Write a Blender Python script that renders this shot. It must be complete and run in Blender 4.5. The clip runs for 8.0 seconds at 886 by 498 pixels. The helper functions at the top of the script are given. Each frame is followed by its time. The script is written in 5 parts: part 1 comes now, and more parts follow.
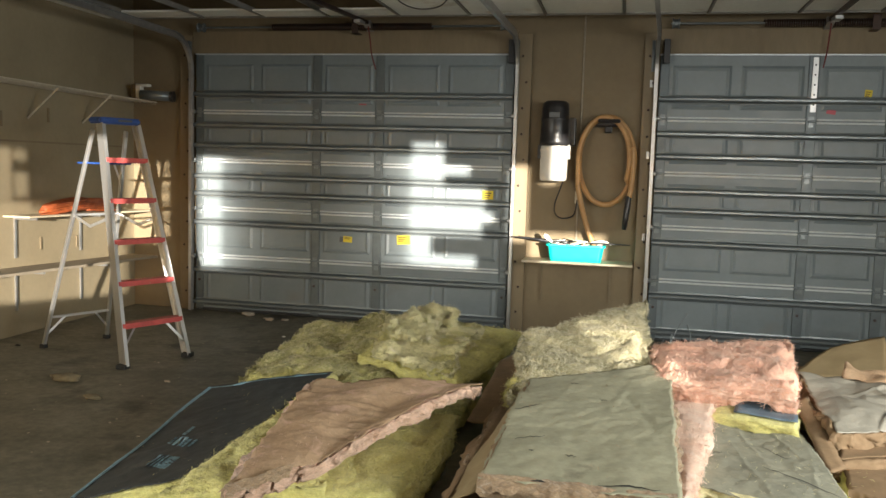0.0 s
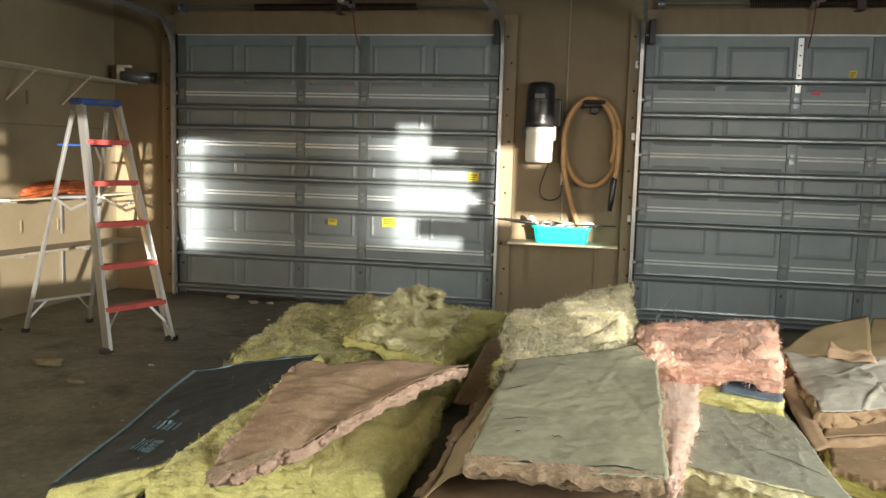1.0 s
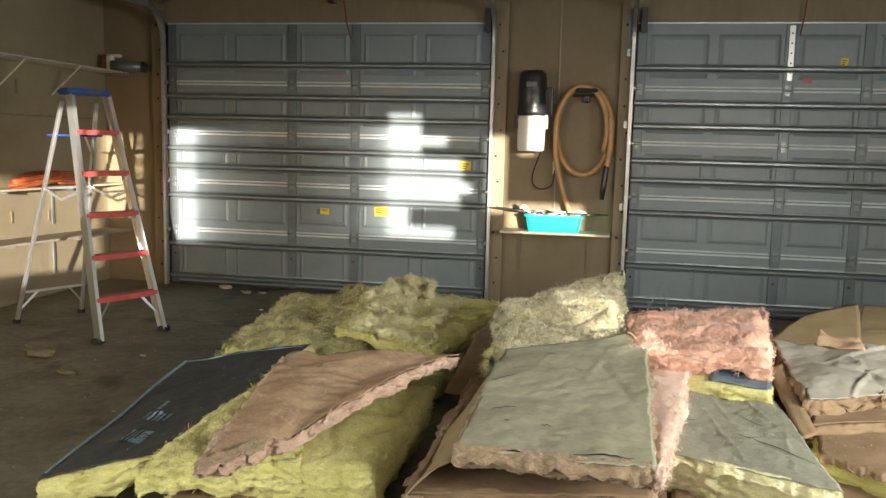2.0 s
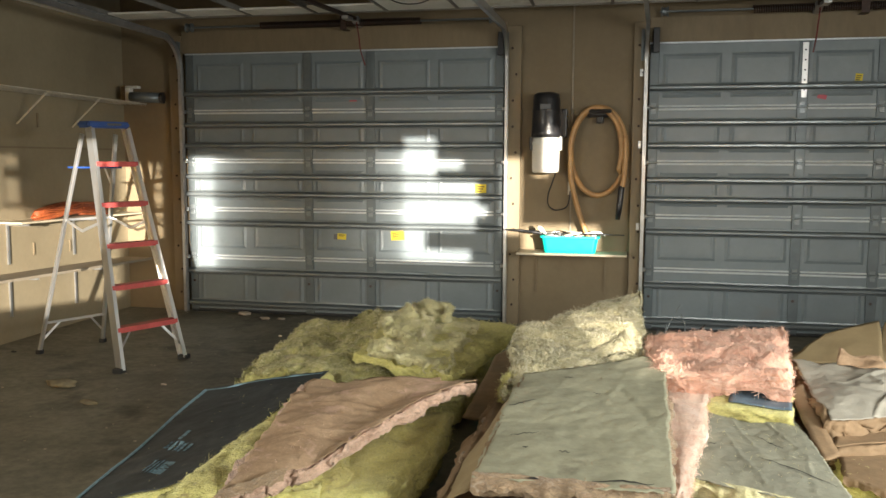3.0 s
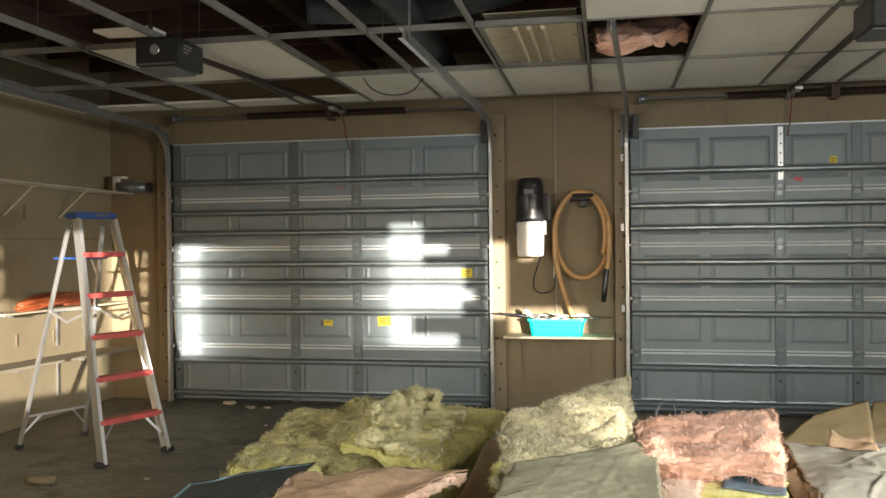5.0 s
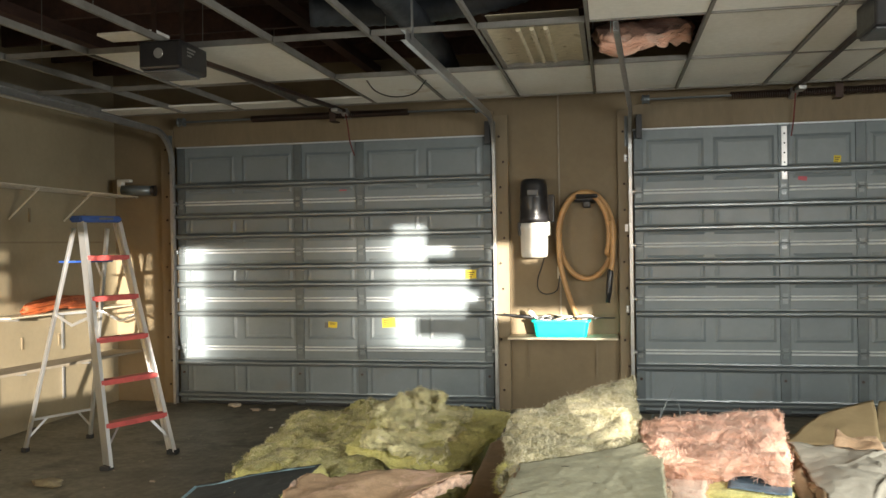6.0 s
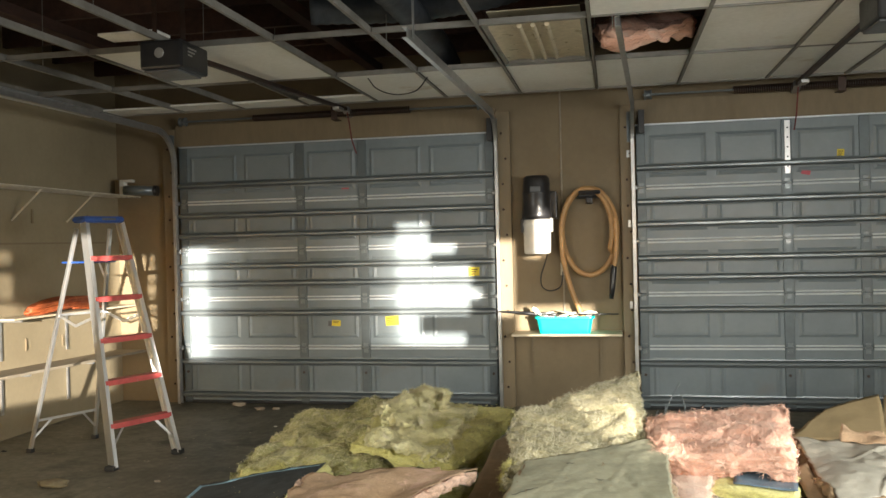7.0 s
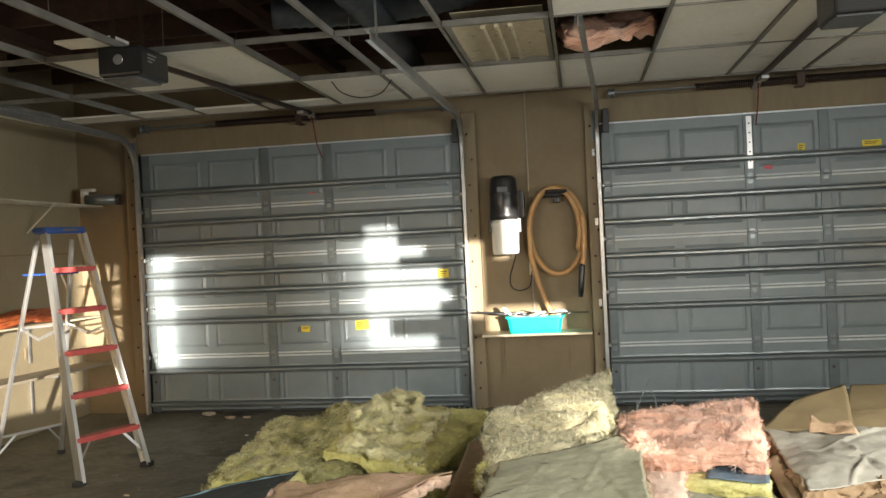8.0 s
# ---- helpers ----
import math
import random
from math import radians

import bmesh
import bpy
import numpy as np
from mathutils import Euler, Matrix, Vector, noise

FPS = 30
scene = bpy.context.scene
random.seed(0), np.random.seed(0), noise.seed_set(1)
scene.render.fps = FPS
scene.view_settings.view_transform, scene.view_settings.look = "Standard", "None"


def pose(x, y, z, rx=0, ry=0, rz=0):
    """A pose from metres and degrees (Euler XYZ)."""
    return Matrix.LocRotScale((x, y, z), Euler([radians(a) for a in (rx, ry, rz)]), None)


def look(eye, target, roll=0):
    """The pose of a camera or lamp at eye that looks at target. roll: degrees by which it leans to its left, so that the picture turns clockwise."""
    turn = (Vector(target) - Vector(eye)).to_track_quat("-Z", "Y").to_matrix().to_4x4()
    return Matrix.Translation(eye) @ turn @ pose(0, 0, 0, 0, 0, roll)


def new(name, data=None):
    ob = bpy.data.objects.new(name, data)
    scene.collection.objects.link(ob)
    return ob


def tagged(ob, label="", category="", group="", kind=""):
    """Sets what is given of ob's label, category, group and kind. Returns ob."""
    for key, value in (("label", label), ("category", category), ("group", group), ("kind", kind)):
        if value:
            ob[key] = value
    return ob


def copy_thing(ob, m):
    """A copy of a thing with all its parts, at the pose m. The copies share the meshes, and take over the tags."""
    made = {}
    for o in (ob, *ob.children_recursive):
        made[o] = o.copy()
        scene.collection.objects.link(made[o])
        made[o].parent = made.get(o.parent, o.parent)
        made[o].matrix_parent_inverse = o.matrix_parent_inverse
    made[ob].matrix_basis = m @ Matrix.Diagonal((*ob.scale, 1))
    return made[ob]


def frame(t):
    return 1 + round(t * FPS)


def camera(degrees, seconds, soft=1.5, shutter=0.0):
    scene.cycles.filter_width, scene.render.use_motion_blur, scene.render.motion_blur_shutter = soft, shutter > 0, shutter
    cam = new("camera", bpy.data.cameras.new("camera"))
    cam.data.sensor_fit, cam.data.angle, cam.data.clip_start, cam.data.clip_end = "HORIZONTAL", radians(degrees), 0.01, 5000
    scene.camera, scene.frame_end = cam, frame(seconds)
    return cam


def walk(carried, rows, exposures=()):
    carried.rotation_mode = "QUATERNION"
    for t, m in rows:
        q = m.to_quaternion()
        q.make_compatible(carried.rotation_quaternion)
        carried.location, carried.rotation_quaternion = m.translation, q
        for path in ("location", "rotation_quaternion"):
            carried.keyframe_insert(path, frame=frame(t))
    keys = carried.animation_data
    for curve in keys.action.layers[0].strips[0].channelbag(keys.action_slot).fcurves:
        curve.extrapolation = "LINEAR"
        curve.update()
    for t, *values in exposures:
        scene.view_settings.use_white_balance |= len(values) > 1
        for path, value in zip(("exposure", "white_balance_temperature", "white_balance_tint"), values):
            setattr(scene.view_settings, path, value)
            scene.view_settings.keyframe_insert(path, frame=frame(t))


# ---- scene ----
cam = camera(55.4, 8.0)

PATH = [
    (0, (4.002, -7.436, 1.436), (3.585, -5.489, 1.246), 1.7),
    (0.5, (3.998, -7.424, 1.431), (3.599, -5.474, 1.232), 1.7),
    (1, (3.996, -7.415, 1.426), (3.615, -5.465, 1.197), 1.6),
    (1.5, (4.007, -7.401, 1.422), (3.646, -5.451, 1.163), 1.7),
    (1.7, (4.011, -7.402, 1.423), (3.654, -5.452, 1.16), 1.7),
    (2.8, (4.032, -7.423, 1.458), (3.615, -5.479, 1.246), 0.2),
    (3, (4.032, -7.42, 1.46), (3.62, -5.474, 1.251), 0.2),
    (3.5, (4.027, -7.411, 1.459), (3.622, -5.463, 1.254), 0.1),
    (4, (4.019, -7.408, 1.468), (3.619, -5.459, 1.264), -0.0),
    (4.2, (4.017, -7.405, 1.475), (3.633, -5.452, 1.286), -0.4),
    (4.5, (4.021, -7.418, 1.494), (3.688, -5.449, 1.373), -0.5),
    (4.8, (4.027, -7.459, 1.491), (3.707, -5.485, 1.428), -1.1),
    (5, (4.028, -7.439, 1.488), (3.648, -5.476, 1.472), -0.6),
    (5.2, (4.019, -7.45, 1.493), (3.63, -5.488, 1.483), -0.7),
    (6.3, (4.031, -7.441, 1.488), (3.637, -5.481, 1.471), -1.1),
    (6.5, (4.029, -7.442, 1.488), (3.628, -5.483, 1.468), -1.2),
    (7, (4.027, -7.434, 1.49), (3.631, -5.474, 1.471), -1.4),
    (7.5, (4.024, -7.426, 1.492), (3.65, -5.462, 1.471), -1.9),
    (8, (4.021, -7.416, 1.495), (3.699, -5.442, 1.477), -2.8),
]
walk(cam, [(t, look(eye, target, roll)) for t, eye, target, roll in PATH], [(0, 1.95), (1.7, 1.98), (3.5, 2.1), (8, 2.22)])

# ---------------------------------------------------------------- world and large lights
SUN_WAY = Vector((-0.42, 1.0, -0.085)).normalized()
world = bpy.data.worlds.new("world")
scene.world = world
world.use_nodes = True
wn = world.node_tree.nodes
sky = wn.new("ShaderNodeTexSky")
sky.sky_type, sky.sun_disc = "NISHITA", False
sky.sun_elevation = math.asin(-SUN_WAY.z)
sky.sun_rotation = math.atan2(-SUN_WAY.x, -SUN_WAY.y)
world.node_tree.links.new(sky.outputs[0], wn["Background"].inputs["Color"])
wn["Background"].inputs["Strength"].default_value = 0.12

sun_data = bpy.data.lights.new("sun", "SUN")
sun_data.energy, sun_data.angle, sun_data.color = 5.0, radians(0.55), (1.0, 0.92, 0.79)
sun = new("sun", sun_data)
sun.matrix_world = look((0, -30, 3), Vector((0, -30, 3)) + SUN_WAY)


def fill_lamp(name, place, target, w, h, power, colour, spread=120):
    """An added fill lamp that stands in for sky light from an unseen opening."""
    d = bpy.data.lights.new(name, "AREA")
    d.shape, d.size, d.size_y, d.energy, d.color = "RECTANGLE", w, h, power, colour
    d.spread = radians(spread)
    ob = new(name, d)
    ob.matrix_world = look(place, target)
    return ob


fill_lamp("entry_daylight", (0.45, -8.15, 1.2), (2.9, -4.6, 0.1), 1.8, 2.1, 7, (0.99, 1.0, 0.94), 70)
fill_lamp("window_daylight", (6.3, -8.15, 1.85), (5.9, 0.0, 1.0), 2.4, 0.9, 6.5, (0.99, 1.0, 0.94), 75)
fill_lamp("side_daylight", (7.9, -5.6, 1.65), (4.0, -4.2, -0.2), 2.6, 1.3, 25, (0.99, 1.0, 0.94), 98)

# ---------------------------------------------------------------- materials


def surface(name, base, alt, scale=3.0, rough=0.8, metal=0.0, bump=0.3, bump_scale=60.0, dist=0.004, fine=25.0, vary=0.25,
            stain=None, stain_scale=2.0, stain_from=0.55, stretch=(1, 1, 1), rough_vary=0.1, sheen=0.0, random=0.0, twist=0.0):
    """A procedural surface: two colours in clouds, fine grain, optional stains, and relief in two scales."""
    m = bpy.data.materials.new(name)
    m.use_nodes = True
    nt = m.node_tree
    n, link = nt.nodes, nt.links.new
    bsdf = n["Principled BSDF"]
    tc = n.new("ShaderNodeTexCoord")
    mp = n.new("ShaderNodeMapping")
    mp.inputs["Scale"].default_value = stretch
    link(tc.outputs["Object"], mp.inputs["Vector"])

    def clouds(s, detail=5.0, rough_=0.6):
        t = n.new("ShaderNodeTexNoise")
        t.inputs["Scale"].default_value, t.inputs["Detail"].default_value = s, detail
        t.inputs["Roughness"].default_value = rough_
        t.inputs["Distortion"].default_value = twist
        link(mp.outputs[0], t.inputs["Vector"])
        return t.outputs["Fac"]

    def ramp(src, a, b):
        r = n.new("ShaderNodeMapRange")
        r.inputs["From Min"].default_value, r.inputs["From Max"].default_value = a, b
        link(src, r.inputs["Value"])
        return r.outputs[0]

    def mix(fac, a, b, mode="MIX"):
        x = n.new("ShaderNodeMix")
        x.data_type, x.blend_type = "RGBA", mode
        for sock, v in ((x.inputs[0], fac), (x.inputs[6], a), (x.inputs[7], b)):
            if isinstance(v, (tuple, float, int)):
                sock.default_value = (*v, 1) if isinstance(v, tuple) else v
            else:
                link(v, sock)
        return x.outputs[2]

    col = mix(ramp(clouds(scale), 0.32, 0.68), base, alt)
    grain = ramp(clouds(fine, 6.0, 0.7), 0.25, 0.75)
    g = n.new("ShaderNodeMapRange")
    g.inputs["To Min"].default_value, g.inputs["To Max"].default_value = 1 - vary, 1 + vary
    link(grain, g.inputs["Value"])
    hsv = n.new("ShaderNodeHueSaturation")
    link(g.outputs[0], hsv.inputs["Value"])
    link(col, hsv.inputs["Color"])
    col = hsv.outputs[0]
    if stain:
        col = mix(ramp(clouds(stain_scale, 8.0, 0.65), stain_from, stain_from + 0.12), col, stain)
    if random:
        info = n.new("ShaderNodeObjectInfo")
        g2 = n.new("ShaderNodeMapRange")
        g2.inputs["To Min"].default_value, g2.inputs["To Max"].default_value = 1 - random, 1 + random
        link(info.outputs["Random"], g2.inputs["Value"])
        h2 = n.new("ShaderNodeHueSaturation")
        link(g2.outputs[0], h2.inputs["Value"])
        link(col, h2.inputs["Color"])
        col = h2.outputs[0]
    link(col, bsdf.inputs["Base Color"])
    rr = n.new("ShaderNodeMapRange")
    rr.inputs["To Min"].default_value, rr.inputs["To Max"].default_value = max(0.03, rough - rough_vary), min(1, rough + rough_vary)
    link(clouds(scale * 4), rr.inputs["Value"])
    link(rr.outputs[0], bsdf.inputs["Roughness"])
    bsdf.inputs["Metallic"].default_value = metal
    bsdf.inputs["Sheen Weight"].default_value = sheen
    if bump:
        b1 = n.new("ShaderNodeBump")
        b1.inputs["Strength"].default_value, b1.inputs["Distance"].default_value = bump, dist * 3
        link(clouds(bump_scale * 0.25, 4.0), b1.inputs["Height"])
        b2 = n.new("ShaderNodeBump")
        b2.inputs["Strength"].default_value, b2.inputs["Distance"].default_value = bump, dist
        link(clouds(bump_scale, 6.0, 0.7), b2.inputs["Height"])
        link(b1.outputs[0], b2.inputs["Normal"])
        link(b2.outputs[0], bsdf.inputs["Normal"])
    return m


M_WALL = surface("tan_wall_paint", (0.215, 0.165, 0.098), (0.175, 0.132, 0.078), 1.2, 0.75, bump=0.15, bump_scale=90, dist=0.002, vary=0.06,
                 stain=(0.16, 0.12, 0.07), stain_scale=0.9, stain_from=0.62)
# same recipe as M_WALL in a lighter tone, for the side wall
M_SIDEWALL = surface("side_wall_tan", (0.295, 0.243, 0.157), (0.24, 0.196, 0.124), 1.2, 0.75, bump=0.15, bump_scale=90, dist=0.002, vary=0.06,
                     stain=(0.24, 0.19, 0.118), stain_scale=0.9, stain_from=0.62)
M_TRIM = surface("tan_trim_paint", (0.22, 0.17, 0.103), (0.18, 0.135, 0.08), 2.5, 0.65, bump=0.2, bump_scale=50, dist=0.002, vary=0.1, stretch=(1, 1, 0.3))
M_PLAIN = surface("plain_plaster", (0.42, 0.36, 0.27), (0.36, 0.31, 0.23), 1.0, 0.85, bump=0.1, vary=0.08)
M_FLOOR = surface("stained_concrete", (0.215, 0.197, 0.148), (0.125, 0.115, 0.086), 1.1, 0.62, bump=0.25, bump_scale=45, dist=0.002, fine=18, vary=0.4,
                  stain=(0.07, 0.062, 0.046), stain_scale=1.7, stain_from=0.54, rough_vary=0.2)
M_GROUND = surface("outside_ground", (0.20, 0.18, 0.14), (0.13, 0.12, 0.09), 0.3, 0.9, bump=0.2)
M_DOOR = surface("galvanised_door_skin", (0.19, 0.222, 0.238), (0.155, 0.184, 0.20), 2.2, 0.42, bump=0.06, bump_scale=30, dist=0.002, vary=0.05,
                 stain=(0.165, 0.178, 0.183), stain_scale=1.6, stain_from=0.6, random=0.04)
M_STRUT = surface("galvanised_steel", (0.20, 0.225, 0.237), (0.13, 0.148, 0.157), 6.0, 0.33, 0.45, bump=0.08, bump_scale=50, dist=0.001, vary=0.12, stretch=(0.3, 1, 1))
M_RAIL = surface("bright_steel_lip", (0.66, 0.69, 0.72), (0.55, 0.58, 0.62), 5.0, 0.35, 0.4, bump=0.05, vary=0.06)
# darker than the door skin: the stiles' shade is put into this colour
M_STILE = surface("shaded_stile_steel", (0.125, 0.148, 0.158), (0.09, 0.108, 0.117), 5.0, 0.42, 0.3, bump=0.06, vary=0.1)
# the lips' gleam is put in as a pale matte colour
M_LIP = surface("joint_lip_gleam", (0.60, 0.63, 0.65), (0.48, 0.51, 0.53), 5.0, 0.6, 0.0, bump=0.05, vary=0.1)
M_TRACK = surface("track_steel", (0.50, 0.50, 0.50), (0.38, 0.38, 0.38), 7.0, 0.35, 0.8, bump=0.05, vary=0.1)
M_DARKSTEEL = surface("dark_oiled_steel", (0.045, 0.035, 0.03), (0.07, 0.04, 0.03), 9.0, 0.5, 0.6, bump=0.15, bump_scale=90, dist=0.001)
M_TILE = surface("ceiling_tile", (0.86, 0.86, 0.83), (0.80, 0.79, 0.74), 1.6, 0.92, bump=0.35, bump_scale=160, dist=0.002, vary=0.07,
                 stain=(0.48, 0.38, 0.25), stain_scale=1.3, stain_from=0.63)
M_TEE = surface("ceiling_tee_paint", (0.24, 0.23, 0.21), (0.16, 0.15, 0.135), 5.0, 0.55, bump=0.05, vary=0.1)
# attic timber, deck and duct: the void's shade is mixed into these colours
M_RAFTER = surface("shaded_attic_timber", (0.085, 0.040, 0.028), (0.05, 0.028, 0.022), 4.0, 0.85, bump=0.4, bump_scale=40, stretch=(1, 0.2, 1))
M_DECK = surface("shaded_attic_deck", (0.030, 0.030, 0.036), (0.022, 0.018, 0.018), 2.0, 0.9, bump=0.3)
M_DUCT = surface("shaded_duct_wrap", (0.055, 0.065, 0.08), (0.035, 0.04, 0.05), 4.0, 0.6, bump=0.4, bump_scale=20)
M_BLACK = surface("black_plastic", (0.014, 0.014, 0.016), (0.022, 0.021, 0.022), 6.0, 0.32, bump=0.08, vary=0.15)
M_GREYPL = surface("grey_plastic", (0.10, 0.105, 0.11), (0.08, 0.08, 0.085), 6.0, 0.45, bump=0.08)
M_WHITEPL = surface("white_plastic", (0.80, 0.77, 0.70), (0.72, 0.69, 0.62), 5.0, 0.35, bump=0.05, vary=0.04)
M_TEAL = surface("teal_plastic", (0.0, 0.55, 0.45), (0.0, 0.47, 0.39), 5.0, 0.4, bump=0.05, vary=0.05)
M_HOSE = surface("tan_vacuum_hose", (0.46, 0.27, 0.11), (0.37, 0.20, 0.08), 8.0, 0.5, bump=0.1, vary=0.12)
M_ALU = surface("brushed_aluminium", (0.72, 0.72, 0.72), (0.60, 0.60, 0.60), 8.0, 0.38, 0.85, bump=0.06, bump_scale=120, dist=0.001, stretch=(1, 1, 0.15), vary=0.1)
M_RED = surface("red_ladder_paint", (0.50, 0.085, 0.08), (0.38, 0.065, 0.06), 9.0, 0.5, bump=0.1, vary=0.15, stain=(0.34, 0.25, 0.2), stain_scale=12, stain_from=0.64)
M_BLUE = surface("blue_ladder_plastic", (0.02, 0.075, 0.30), (0.015, 0.055, 0.22), 8.0, 0.45, bump=0.1)
M_ORANGE = surface("orange_cord_jacket", (0.42, 0.11, 0.03), (0.28, 0.06, 0.02), 12.0, 0.55, bump=0.2)
M_WOOD = surface("weathered_shelf_board", (0.34, 0.29, 0.22), (0.24, 0.20, 0.15), 3.0, 0.75, bump=0.3, bump_scale=50, stretch=(1, 0.15, 1), vary=0.2)
M_PALEBOARD = surface("pale_laminate_board", (0.62, 0.54, 0.40), (0.54, 0.46, 0.33), 3.0, 0.55, bump=0.08, vary=0.08)
M_WIRE = surface("white_coated_wire", (0.62, 0.57, 0.47), (0.52, 0.47, 0.38), 6.0, 0.5, bump=0)
M_RUBBER = surface("dark_rubber", (0.02, 0.02, 0.02), (0.03, 0.03, 0.03), 9.0, 0.7, bump=0.1)
M_YLABEL = surface("yellow_label", (0.72, 0.56, 0.03), (0.62, 0.48, 0.03), 9.0, 0.6, bump=0, vary=0.08)
M_RLABEL = surface("red_label", (0.55, 0.10, 0.13), (0.45, 0.09, 0.12), 9.0, 0.6, bump=0, vary=0.08)
M_LBAR = surface("label_print", (0.12, 0.09, 0.03), (0.09, 0.07, 0.03), 9.0, 0.6, bump=0)
M_CREAM = surface("light_diffuser", (0.62, 0.56, 0.42), (0.52, 0.45, 0.31), 2.5, 0.3, bump=0.2, bump_scale=120, dist=0.001, stain=(0.30, 0.23, 0.13), stain_scale=3.0, stain_from=0.62)

# insulation
M_YELLOW = surface("yellow_glass_wool", (0.84, 0.78, 0.32), (0.66, 0.60, 0.20), 6.0, 0.95, bump=0.8, bump_scale=110, dist=0.004, fine=60, vary=0.26,
                   stain=(0.42, 0.34, 0.15), stain_scale=9, stain_from=0.60, twist=1.6, stretch=(1, 1, 2.6), sheen=0.2)
M_OLIVE = surface("dusty_yellow_glass_wool", (0.62, 0.58, 0.24), (0.30, 0.285, 0.10), 4.0, 0.95, bump=0.8, bump_scale=110, dist=0.004, fine=60, vary=0.26,
                  stain=(0.60, 0.55, 0.38), stain_scale=6, stain_from=0.56, twist=1.6, stretch=(1, 1, 2.6), sheen=0.2)
M_CREAMWOOL = surface("pale_glass_wool", (0.87, 0.80, 0.50), (0.60, 0.55, 0.25), 5.0, 0.95, bump=0.8, bump_scale=110, dist=0.004, fine=60, vary=0.26,
                      stain=(0.84, 0.74, 0.58), stain_scale=4, stain_from=0.58, twist=1.6, stretch=(1, 1, 2.6), sheen=0.2)
M_BROWNWOOL = surface("scorched_brown_wool", (0.46, 0.33, 0.20), (0.33, 0.21, 0.12), 9.0, 0.95, bump=0.9, bump_scale=60, dist=0.008, fine=40, vary=0.35,
                      stain=(0.62, 0.50, 0.37), stain_scale=9, stain_from=0.56, twist=1.6, stretch=(1, 1, 2.6), sheen=0.2)
M_PINK = surface("pink_glass_wool", (0.87, 0.53, 0.39), (0.73, 0.38, 0.255), 3.5, 0.95, bump=0.7, bump_scale=60, dist=0.005, fine=45, vary=0.18,
                 stain=(0.86, 0.62, 0.50), stain_scale=5, stain_from=0.54, twist=1.6, stretch=(1, 1, 2.6), sheen=0.2)
M_PALEPINK = surface("pale_peach_wool", (0.88, 0.68, 0.55), (0.80, 0.53, 0.40), 6.0, 0.95, bump=0.7, bump_scale=80, dist=0.004, fine=45, vary=0.2,
                     stain=(0.86, 0.68, 0.58), stain_scale=5, stain_from=0.52, twist=1.6, stretch=(1, 1, 2.6), sheen=0.2)
M_PINKPAPER = surface("dusty_pink_facing", (0.56, 0.385, 0.245), (0.40, 0.26, 0.155), 4.0, 0.9, bump=0.6, bump_scale=60, dist=0.004, fine=40, vary=0.2,
                      stain=(0.64, 0.42, 0.31), stain_scale=6, stain_from=0.54, twist=0.8)
M_KRAFT = surface("dusty_kraft_facing", (0.405, 0.39, 0.275), (0.325, 0.315, 0.222), 4.0, 0.88, bump=0.45, bump_scale=35, dist=0.004, fine=30, vary=0.14,
                  stain=(0.22, 0.20, 0.14), stain_scale=5, stain_from=0.63)
M_KRAFTGREY = surface("grey_kraft_facing", (0.31, 0.30, 0.225), (0.235, 0.232, 0.18), 5.0, 0.88, bump=0.5, bump_scale=35, dist=0.004, fine=30, vary=0.16,
                      stain=(0.36, 0.34, 0.26), stain_scale=6, stain_from=0.6)
M_DUSTY = surface("grey_dusted_glass_wool", (0.62, 0.54, 0.32), (0.27, 0.245, 0.11), 4.0, 0.95, bump=0.8, bump_scale=110, dist=0.004, fine=60, vary=0.26,
                  stain=(0.70, 0.64, 0.47), stain_scale=14, stain_from=0.55, twist=1.6, stretch=(1, 1, 2.6), sheen=0.2)
M_TUFT = surface("pale_wool_tuft", (0.74, 0.68, 0.50), (0.60, 0.54, 0.33), 9.0, 0.95, bump=0, vary=0.3, sheen=0.2)
M_PINKTUFT = surface("pale_pink_tuft", (0.84, 0.58, 0.46), (0.74, 0.42, 0.30), 9.0, 0.95, bump=0, vary=0.25, sheen=0.2)
M_ROSEWOOL = surface("dusty_rose_wool", (0.74, 0.50, 0.37), (0.54, 0.35, 0.24), 9.0, 0.95, bump=0.8, bump_scale=60, dist=0.006, fine=60, vary=0.35,
                     stain=(0.80, 0.56, 0.43), stain_scale=7, stain_from=0.54, twist=1.6, stretch=(1, 1, 2.6), sheen=0.2)
M_BROWN = surface("brown_kraft_paper", (0.29, 0.19, 0.105), (0.20, 0.13, 0.07), 4.0, 0.85, bump=0.4, bump_scale=30, dist=0.004, vary=0.15)
M_CARD = surface("corrugated_cardboard", (0.36, 0.27, 0.145), (0.30, 0.22, 0.115), 3.0, 0.85, bump=0.2, bump_scale=40, dist=0.002, vary=0.08)
M_PAPER = surface("crumpled_grey_paper", (0.42, 0.39, 0.325), (0.32, 0.295, 0.245), 3.0, 0.5, bump=0.5, bump_scale=18, dist=0.006, vary=0.1)
M_CHAR = surface("charcoal_batt_facing", (0.045, 0.052, 0.055), (0.032, 0.036, 0.036), 4.0, 0.62, bump=0.3, bump_scale=30, dist=0.003, vary=0.2,
                 stain=(0.085, 0.085, 0.08), stain_scale=3, stain_from=0.58)
M_PRINT = surface("pale_blue_print", (0.30, 0.46, 0.55), (0.21, 0.35, 0.44), 30.0, 0.7, bump=0, vary=0.3)
M_BLUEPL = surface("slate_blue_plastic", (0.15, 0.205, 0.26), (0.10, 0.145, 0.19), 6.0, 0.45, bump=0.5, bump_scale=25, dist=0.006)
M_DUST = surface("dusty_wisp", (0.20, 0.17, 0.10), (0.15, 0.12, 0.08), 20.0, 0.95, bump=0.4)
